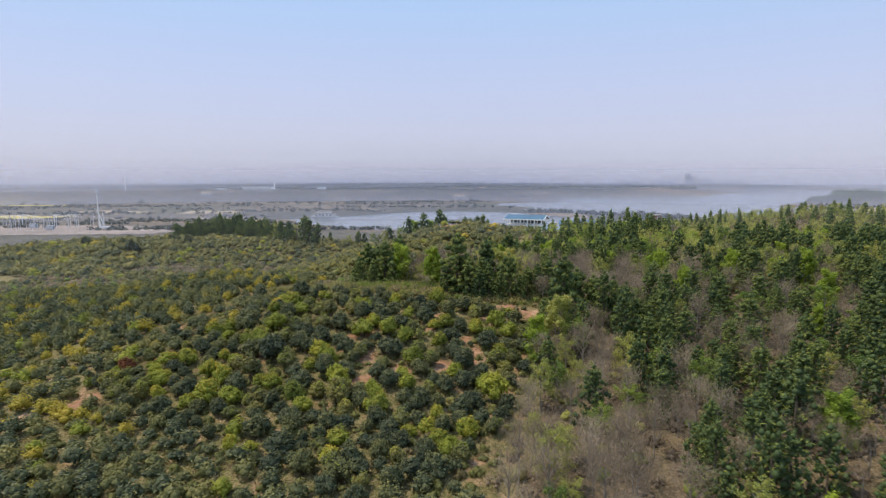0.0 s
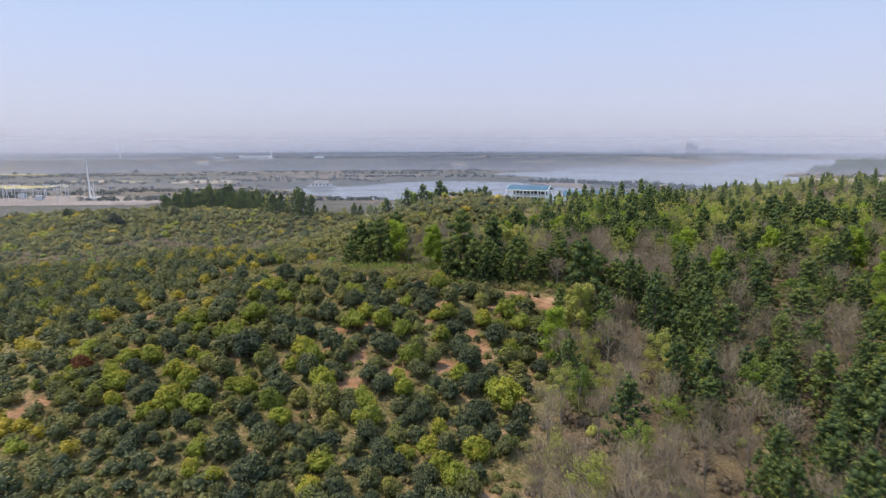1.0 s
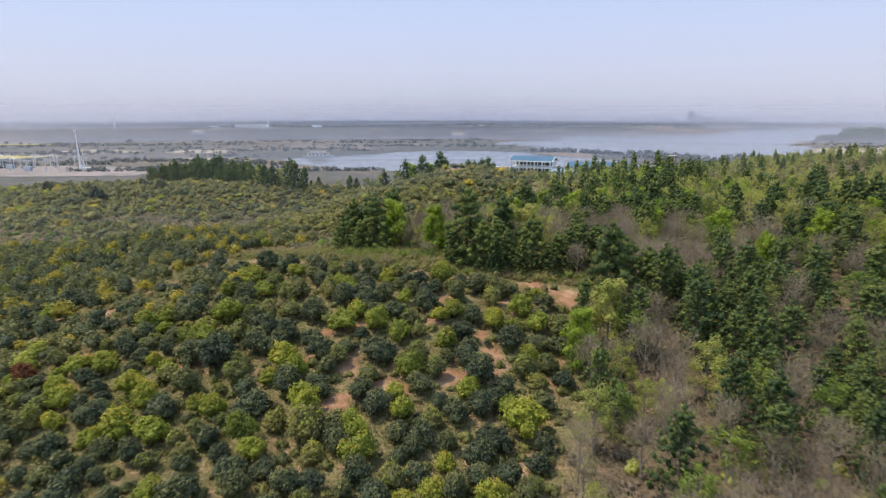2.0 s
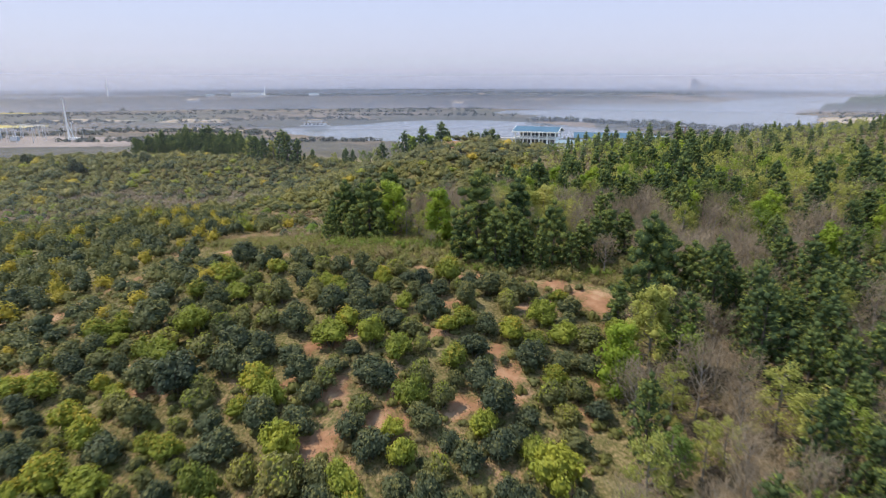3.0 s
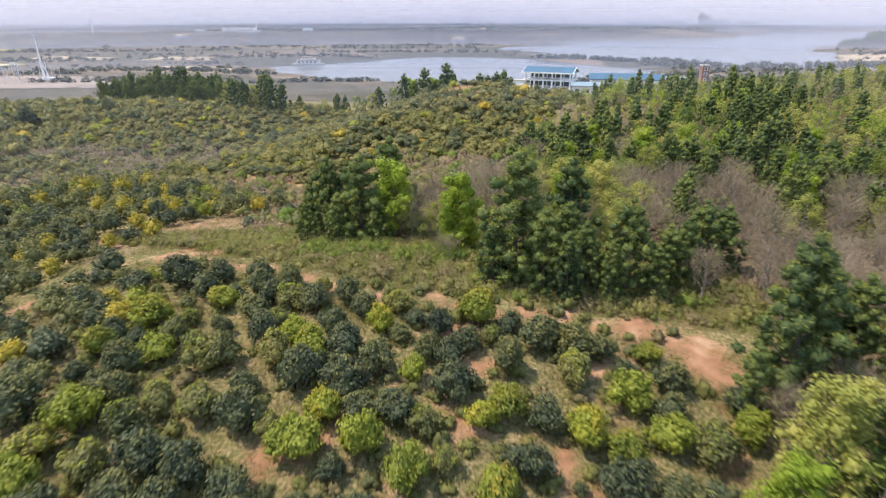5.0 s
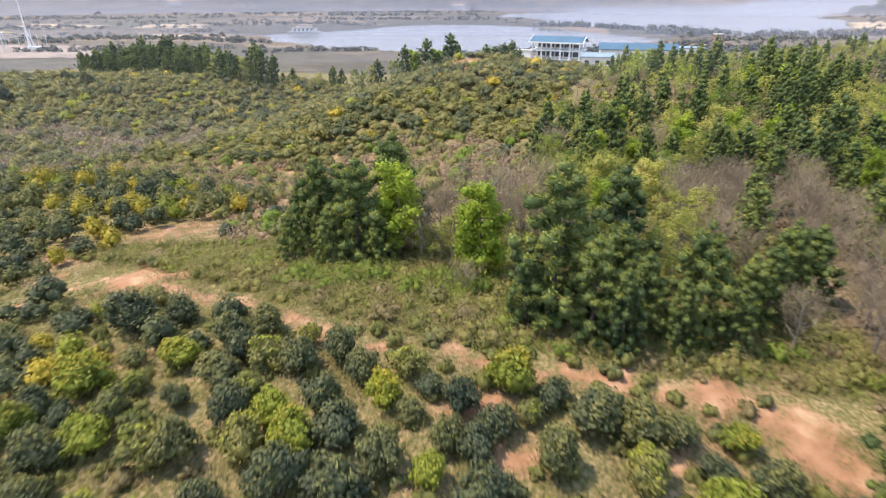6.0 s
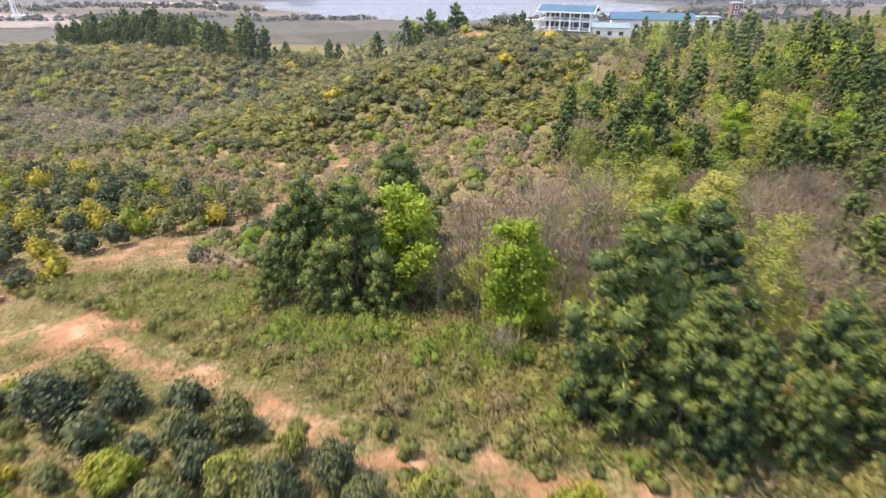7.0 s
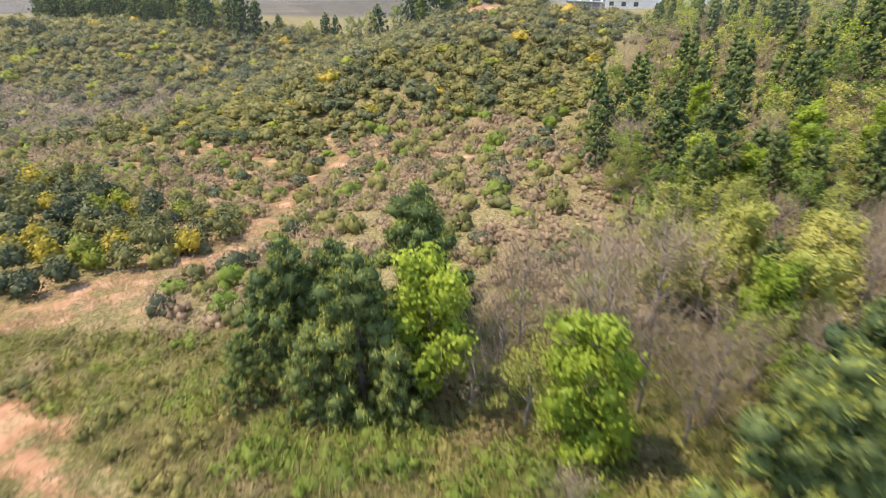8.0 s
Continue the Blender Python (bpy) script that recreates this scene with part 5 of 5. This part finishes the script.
def gable_wall(x, depth, eave, ridge, thick=0.25):
    bm = bmesh.new()
    a = [bm.verts.new((x, y, z)) for y, z in ((0, eave - 0.4), (depth, eave - 0.4), (depth / 2, ridge - 0.45))]
    b = [bm.verts.new((x + thick, v.co.y, v.co.z)) for v in a]
    bm.faces.new(a[::-1])
    bm.faces.new(b)
    for k in range(3):
        bm.faces.new((a[k], a[(k + 1) % 3], b[(k + 1) % 3], b[k]))
    return bm


def pavilion():
    """Two open storeys with columns, slabs and railings under a blue gable roof."""
    L, D, H = 17.0, 9.0, 5.5
    ob = new("lakeside_pavilion")
    part("podium", boxes((-0.8, L + 0.8, -0.8, D + 0.8, -5.5, 0.0)), CONCRETE, ob)
    for z in (2.65, 5.15):
        part("floor_slab", boxes((-0.5, L + 0.5, -0.5, D + 0.5, z, z + 0.35)), WHITE_PLASTER, ob)
    n = 6
    for k in range(n):
        x = k * (L - 0.5) / (n - 1)
        for y in (0.0, D - 0.5):
            part("column", boxes((x, x + 0.5, y, y + 0.5, 0.0, 2.65), (x, x + 0.5, y, y + 0.5, 3.0, 5.15), (x - 0.08, x + 0.58, y - 0.08, y + 0.58, 0.0, 0.25)), WHITE_PLASTER, ob)
    for z0 in (0.0, 3.0):
        wall = part("back_wall", boxes((0.5, L - 0.5, 5.2, 5.45, z0, z0 + (2.65 if z0 == 0 else 2.15))), WHITE_PLASTER, ob)
        for k in range(5):
            x = 0.9 + k * 3.15
            part("window", boxes((x, x + 2.7, 5.14, 5.19, z0 + 0.25, z0 + 2.05)), DARK_GLASS, wall, "dark glazed window")
        rail = bmesh.new()
        for k in range(n - 1):
            a, b = k * (L - 0.5) / (n - 1) + 0.5, (k + 1) * (L - 0.5) / (n - 1)
            box(rail, a, b, 0.15, 0.25, z0 + 0.85, z0 + 0.95)
            for j in range(6):
                x = a + (j + 0.5) * (b - a) / 6
                box(rail, x - 0.04, x + 0.04, 0.17, 0.23, z0, z0 + 0.86)
        part("railing", rail, WHITE_PLASTER, ob)
    part("roof", roof_gable(L, D, H + 0.1, H + 1.8), BLUE_ROOF, ob, "blue pitched roof")
    for x in (0.1, L - 0.35):
        part("gable", gable_wall(x, D, H + 0.35, H + 1.8), WHITE_PLASTER, ob)
    trim = boxes((-0.95, L + 0.95, -1.0, -0.82, H - 0.28, H + 0.12))
    part("eave_trim", trim, WHITE_PLASTER, ob, "white eave board")
    for x in (-0.95, L + 0.82):
        verge = bmesh.new()
        for y0, z0, y1, z1 in ((-0.9, H - 0.1, D / 2, H + 1.7), (D / 2, H + 1.7, D + 0.9, H - 0.1)):
            rod(verge, (x + 0.06, y0, z0), (x + 0.06, y1, z1), 0.22, 0.22, 4)
        part("verge_board", verge, WHITE_PLASTER, ob)
    return ob


def long_house(name, L, D, H, ridge, roof, rows, label, windows=8):
    ob = new(name)
    part("wall", boxes((0, L, 0, D, -4.0, H)), WHITE_PLASTER, ob)
    part("roof", roof_gable(L, D, H + 0.05, ridge, 0.6), roof, ob)
    for x in (0.02, L - 0.27):
        part("gable", gable_wall(x, D, H + 0.4, ridge), WHITE_PLASTER, ob)
    for r in range(rows):
        z = H * (r + 0.35) / rows
        for k in range(windows):
            x = (k + 0.5) * L / windows
            w = part("window", boxes((x - 0.65, x + 0.65, -0.05, -0.005, z, z + 1.2)), DARK_GLASS, ob, "dark window")
            part("sill", boxes((x - 0.8, x + 0.8, -0.18, -0.002, z - 0.12, z - 0.01)), WHITE_PLASTER, w)
    return tagged(ob, label, "building")


hall = tagged(pavilion(), "white two-storey open pavilion with a blue roof by the lake", "building")
hall.matrix_basis = pose(27.8, 279.0, 17.5, 0, 0, -25)
house = long_house("lakeside_house", 27.0, 9.0, 4.4, 6.4, BLUE_ROOF, 1, "long white house with a low blue roof near the lake")
house.matrix_basis = pose(55.0, 291.0, 15.0, 0, 0, -12)
annex = long_house("annex", 10.5, 7.0, 3.6, 4.7, GREY_ROOF, 1, "small white annex with a blue-grey roof", 3)
annex.matrix_basis = pose(43.0, 267.5, 15.6, 0, 0, -14)
shed = new("canopy")
part("roof", boxes((0, 11.0, 0, 4.2, 2.0, 2.2)), GREY_ROOF, shed)
for k in range(5):
    part("post", boxes((0.2 + k * 2.6, 0.4 + k * 2.6, 0.1, 0.3, -2.5, 2.0)), CONCRETE, shed)
part("back_wall", boxes((0, 11.0, 4.0, 4.2, -2.5, 2.0)), CONCRETE, shed)
tagged(shed, "low open canopy with a blue-grey roof before the pavilion", "canopy")
shed.matrix_basis = pose(31.5, 271.0, 15.8, -12, 0, -22)
wing = new("garden_wall")
part("wall", boxes((0, 6.5, 0, 3.5, -4.0, 2.6)), WHITE_PLASTER, wing)
part("coping", boxes((-0.15, 6.65, -0.15, 3.65, 2.6, 2.85)), CONCRETE, wing)
tagged(wing, "low white service block beside the pavilion", "building")
wing.matrix_basis = pose(21.3, 279.5, 17.4, 0, 0, -20)
store = new("store_shed")
part("wall", boxes((0, 14, 0, 8, -4, 2.6)), WHITE_PLASTER, store)
part("roof", boxes((-0.4, 14.4, -0.4, 8.4, 2.6, 2.95)), GREY_ROOF, store)
for k in range(4):
    part("door", boxes((1.5 + 3.2 * k, 3.4 + 3.2 * k, -0.05, -0.005, -0.6, 1.9)), DARK_GLASS, store)
tagged(store, "flat-roofed grey and white shed near the lake", "building")
store.matrix_basis = pose(91, 320, 14.4, 0, 0, -10)


def lookout_tower():
    """A slim square brick tower with pale window surrounds and a flat cap."""
    ob = new("lookout_tower")
    part("shaft", boxes((-1.6, 1.6, -1.6, 1.6, -6, 9.4)), BRICK, ob, "brown brick shaft")
    for k in range(4):
        z = 0.9 + 2.2 * k
        w = part("window", boxes((-0.75, 0.75, -1.66, -1.605, z, z + 1.3)), WHITE_PLASTER, ob, "white window surround")
        part("pane", boxes((-0.45, 0.45, -1.7, -1.665, z + 0.25, z + 1.1)), DARK_GLASS, w)
    part("cap", boxes((-1.9, 1.9, -1.9, 1.9, 9.4, 9.9)), CONCRETE, ob)
    return tagged(ob, "slim brown brick tower with white-framed windows by the lake", "tower")


lookout_tower().matrix_basis = pose(115, 330, 12.2)


def boat_house():
    ob = new("boat_house")
    part("deck", boxes((0, 30, 0, 12, -3, 1.2)), CONCRETE, ob)
    part("wall", boxes((4, 26, 2, 10, 1.2, 4.0)), WHITE_PLASTER, ob)
    part("roof", boxes((3, 27, 1, 11, 4.0, 4.5)), TAN_CROP, ob)
    part("upper_wall", boxes((8, 22, 3, 9, 4.5, 6.6)), WHITE_PLASTER, ob)
    part("upper_roof", boxes((7, 23, 2, 10, 6.6, 7.2)), TAN_CROP, ob)
    for k in range(5):
        part("window", boxes((6 + 4 * k, 8 + 4 * k, 1.94, 1.99, 2.0, 3.4)), DARK_GLASS, ob)
    return tagged(ob, "tiered pale waterside house across the lake", "building")


boat_house().matrix_basis = pose(-146, 662, 0.3, 0, 0, -6)

# ---- substation and masts on the plain ----


def pylon_post(h, arm, tilt=0.0):
    ob = new("substation_post")
    part("pole", rod(bmesh.new(), (0, 0, -0.5), (tilt, 0, h), 0.22, 0.14, 6), STEEL, ob)
    part("crossarm", boxes((-arm, arm, -0.1, 0.1, h - 0.7, h - 0.45)), STEEL, ob)
    for x in (-arm * 0.8, 0.0, arm * 0.8):
        part("insulator", rod(bmesh.new(), (x, 0, h - 0.75), (x, 0, h - 1.8), 0.13, 0.1, 6), CONCRETE, ob)
    part("footing", boxes((-0.5, 0.5, -0.5, 0.5, -0.6, 0.3)), CONCRETE, ob)
    return tagged(ob, "slim pale steel post of the substation with a crossarm", "post", "substation posts")


post_rng = np.random.default_rng(3)
first_post = pylon_post(9.5, 2.2)
first_post.matrix_basis = pose(-262, 424, land_at(-262, 424))
for k in range(30):
    x, y = -268 - 15 * (k % 6) + post_rng.uniform(-4, 4), 424 + 17 * (k // 6) + post_rng.uniform(-4, 4)
    c = copy_thing(first_post, pose(x, y, land_at(x, y), 0, 0, post_rng.uniform(-20, 110)))
    s = post_rng.uniform(0.6, 1.15)
    c.scale = (s, s, s)


def gantry(span, h):
    ob = new("gantry")
    for x in (0, span):
        leg = bmesh.new()
        rod(leg, (x - 1.0, 0, -0.4), (x, 0, h), 0.16, 0.12, 5)
        rod(leg, (x + 1.0, 0, -0.4), (x, 0, h), 0.16, 0.12, 5)
        for z in (0.3, 0.55):
            rod(leg, (x - 1.0 + z, 0, h * z), (x + 1.0 - z, 0, h * z), 0.08, 0.08, 4)
        part("leg", leg, STEEL, ob)
    beam = bmesh.new()
    for z in (h, h - 0.9):
        rod(beam, (-1, 0, z), (span + 1, 0, z), 0.1, 0.1, 4)
    for j in range(10):
        rod(beam, (span * j / 10, 0, h - 0.9), (span * (j + 0.5) / 10, 0, h), 0.06, 0.06, 4)
    part("beam", beam, STEEL, ob)
    return tagged(ob, "steel gantry of the substation", "gantry", "substation gantries")


for k, (x, y, a) in enumerate(((-300, 430, 10), (-322, 452, 10), (-300, 470, 8), (-345, 430, 12), (-352, 475, 6))):
    gantry(16, 9 + k % 2).matrix_basis = pose(x, y, land_at(x, y), 0, 0, a)
for x, y in ((-285, 440), (-312, 462), (-330, 440)):
    t = new("transformer")
    part("tank", boxes((-2, 2, -1.4, 1.4, 0.3, 3.2)), STEEL, t)
    part("cooler", boxes((2.05, 2.8, -1.3, 1.3, 0.5, 2.8)), GREY_ROOF, t)
    part("plinth", boxes((-2.5, 3.0, -1.8, 1.8, -0.6, 0.3)), CONCRETE, t)
    tagged(t, "grey transformer in the gravel yard", "transformer", "transformers")
    t.matrix_basis = pose(x, y, land_at(x, y) + 0.25, 0, 0, 15)


def comms_mast():
    ob = new("white_mast")
    part("pole", rod(bmesh.new(), (0, 0, 0), (-1.0, 0, 27.5), 0.75, 0.35, 8), WHITE_PLASTER, ob)
    part("brace", rod(rod(bmesh.new(), (3.8, 0, 0), (-0.3, 0, 12.5), 0.2, 0.16, 5), (2.4, 2, 0), (-0.3, 0, 11.0), 0.18, 0.14, 5), WHITE_PLASTER, ob)
    part("brace", rod(bmesh.new(), (0.4, 0, 3.0), (3.6, 0, 3.0), 0.18, 0.18, 5), WHITE_PLASTER, ob)
    part("base", boxes((-1.6, 5.8, -1.6, 2.6, -1.0, 1.6)), WHITE_PLASTER, ob)
    part("antenna", boxes((-1.7, -0.3, -0.5, 0.5, 26.4, 28.2)), STEEL, ob)
    return tagged(ob, "tall white mast with slanting braces beside the substation", "mast")


comms_mast().matrix_basis = pose(-255.5, 452, land_at(-255, 452))
side_pole = new("utility_pole")
part("pole", rod(bmesh.new(), (0, 0, -0.5), (0, 0, 12.5), 0.3, 0.2, 6), WHITE_PLASTER, side_pole)
part("crossarm", boxes((-1.3, 1.3, -0.1, 0.1, 11.6, 11.85)), STEEL, side_pole)
tagged(side_pole, "white utility pole beside the mast", "pole")
side_pole.matrix_basis = pose(-246, 440, land_at(-246, 440))


def wind_mast():
    ob = new("wind_turbine")
    part("tower", rod(bmesh.new(), (0, 0, -1), (0, 0, 46), 1.5, 0.8, 10), WHITE_PLASTER, ob)
    part("nacelle", boxes((-1.0, 1.0, -2.4, 2.4, 45.5, 47.6)), WHITE_PLASTER, ob)
    for k in range(3):
        a = 1.62 + 2.094 * k
        part("blade", rod(bmesh.new(), (0, -2.6, 46.6), (17 * math.cos(a), -2.6, 46.6 + 17 * math.sin(a)), 0.5, 0.12, 5), WHITE_PLASTER, ob)
    return tagged(ob, "distant white wind turbine on the plain", "wind turbine")


wind_mast().matrix_basis = pose(-819, 1578, land_at(-819, 1578), 0, 0, 60)


def works_hall():
    ob = new("works_hall")
    part("wall", boxes((-75, 60, 0, 45, -4, 13)), WHITE_PLASTER, ob)
    part("roof", boxes((-77, 62, -2, 47, 13, 16)), WHITE_PLASTER, ob)
    part("annex", boxes((60, 84, 5, 40, -4, 8)), WHITE_PLASTER, ob)
    part("chimney", rod(bmesh.new(), (70, 20, 8), (70, 20, 30), 2.4, 1.8, 8), WHITE_PLASTER, ob)
    for k in range(9):
        part("window", boxes((-68 + 14 * k, -63 + 14 * k, -0.2, -0.02, 5.5, 7.5)), DARK_GLASS, ob)
    return tagged(ob, "long white works hall far out on the plain", "building")


works = works_hall()
works.matrix_basis = pose(-589, 1950, 5.8)
works.scale = (0.68, 0.7, 0.9)
far_rng = np.random.default_rng(17)
for k in range(11):
    x, y = far_rng.uniform(-1500, 300), far_rng.uniform(1000, 2600)
    if land_at(x, y) < 2.4:
        continue
    w, d, h = far_rng.uniform(10, 32), far_rng.uniform(9, 16), far_rng.uniform(5, 9)
    f = new("farmhouse")
    part("wall", boxes((0, w, 0, d, -3, h)), WHITE_PLASTER, f)
    part("roof", roof_gable(w, d, h, h + 2.5, 0.6), GREY_ROOF if k % 3 else TAN_CROP, f)
    for j in range(4):
        part("window", boxes((w * (j + 0.3) / 4, w * (j + 0.7) / 4, -0.1, -0.02, 1.5, 3.5)), DARK_GLASS, f)
    tagged(f, "small pale farmhouse far out on the plain", "house", "farmhouses of the plain")
    f.matrix_basis = pose(x, y, land_at(x, y), 0, 0, far_rng.uniform(-30, 30))
for x, y, w, h in ((1715, 4300, 44, 82), (1775, 4350, 50, 64), (1850, 4330, 110, 40), (1560, 4360, 150, 34), (1330, 4380, 170, 28), (2050, 4340, 160, 30)):
    f = new("tower_block")
    part("wall", boxes((-w / 2, w / 2, 0, 30, -5, h)), PINK_PLASTER, f)
    for j in range(6):
        part("window_band", boxes((-w / 2 + 2, w / 2 - 2, -0.4, -0.05, h * (j + 0.3) / 6.5, h * (j + 0.65) / 6.5)), CONCRETE, f)
    tagged(f, "tower block in the haze beyond the lake", "building", "tower blocks beyond the lake")
    f.matrix_basis = pose(x, y, land_at(x, y))

# ---- woods and hedges on the plain ----


def clump_shape(n, r):
    d = unit(r.normal(size=(n, 3)))
    p = d * r.uniform(0.4, 1.0, (n, 1)) * (1.0, 1.0, 0.8) + (0, 0, 0.75)
    v, q = kites(p, unit(r.normal(size=p.shape)), r.uniform(0.7, 1.2, n), r.uniform(0.5, 0.9, n), r, d + (0, 0, 0.3), 0.3)
    return v, q, np.zeros(n, int)


clumps = [clump_shape(11, far_rng) for _ in range(6)]


def on_plain(x, y):
    z = land(x, y)
    band = wobble(x * 0.22, y * 1.3, 170, 0.2) + 0.7 * wobble(x * 0.3, y * 2.0, 80, 1.2)
    return (z > 1.2) & (np.hypot(x * 0.8, y - 80) > 330) & ((band > 0.36) | (z > 9.0))


px, py = far_rng.uniform(-1, 1, 56000), far_rng.uniform(0, 1, 56000) ** 1.3
py = 420 + py * 3100
px = px * (py * 0.85 + 60)
ok = on_plain(px, py)
spots = [(x, y, far_rng.uniform(1.3, 2.8) * (1 + y / 2600)) for x, y in zip(px[ok], py[ok])]
thicket("distant_woods", clumps, spots, [FAR_LEAF], lambda s: (0, 0), "grey-green woods and hedges spread over the plain", "woods", (0.5, 0.9), r=far_rng)
line = [(112, 765), (139, 748), (173, 722), (200, 690), (222, 655), (240, 640)]
spots = []
for (ax, ay), (bx, by) in zip(line, line[1:]):
    for _ in range(34):
        t = far_rng.uniform()
        spots.append((ax + (bx - ax) * t + far_rng.normal() * 5, ay + (by - ay) * t + far_rng.normal() * 5, far_rng.uniform(1.6, 4.2)))
for _ in range(150):
    spots.append((far_rng.uniform(195, 420), 612 + far_rng.normal() * 7, far_rng.uniform(1.5, 4.5)))
spots = [s for s in spots if land_at(s[0], s[1]) > 0.2]
thicket("shore_bushes", clumps, spots, [FAR_LEAF], lambda s: (0, 0), "grey bushes along the lake dyke and shore", "bushes", r=far_rng)
isle = scatter(1500, 590, 900, 1020, 1160, 4.0, lambda x, y: (np.hypot((x - 735) / 130, (y - 1085) / 50) < 1) & (land(x, y) > 1.5), [], far_rng)
thicket("headland_wood", clumps, [(x, y, r * 1.45) for x, y, r in isle], [NEEDLE], lambda s: (0, 0), "dark green wood on the headland in the lake", "wood", r=far_rng)

# ---- haze that thickens with distance ----
for radius, dens, rise in ((125, 0.075, 40), (225, 0.08, 36), (330, 0.15, 30), (600, 0.31, 34), (1100, 0.5, 44), (2200, 0.52, 46), (3400, 0.8, 90)):
    seg, rows = 60, 16
    t = np.linspace(-1.15, 1.15, seg + 1)
    zz = -4 + (np.linspace(0, 1, rows + 1) ** 2) * rise * 5
    tt, hh = np.meshgrid(t, zz)
    v = np.c_[radius * np.sin(tt.ravel()), 40 + radius * np.cos(tt.ravel()), hh.ravel()]
    i = (np.arange(rows)[:, None] * (seg + 1) + np.arange(seg)[None, :]).ravel()
    me = quads_mesh("haze", v, np.c_[i, i + 1, i + seg + 2, i + seg + 1], [HAZE], smooth=True)
    fade = dens * np.exp(-np.maximum(hh.ravel(), 0) / rise) * np.clip((zz[-1] - hh.ravel()) / (rise * 2), 0, 1)
    me.attributes.new("veil", "FLOAT", "POINT").data.foreach_set("value", fade.astype(np.float32))
    tagged(new("haze", me), "thin spring haze over the plain and the lake", "haze", kind="structure")
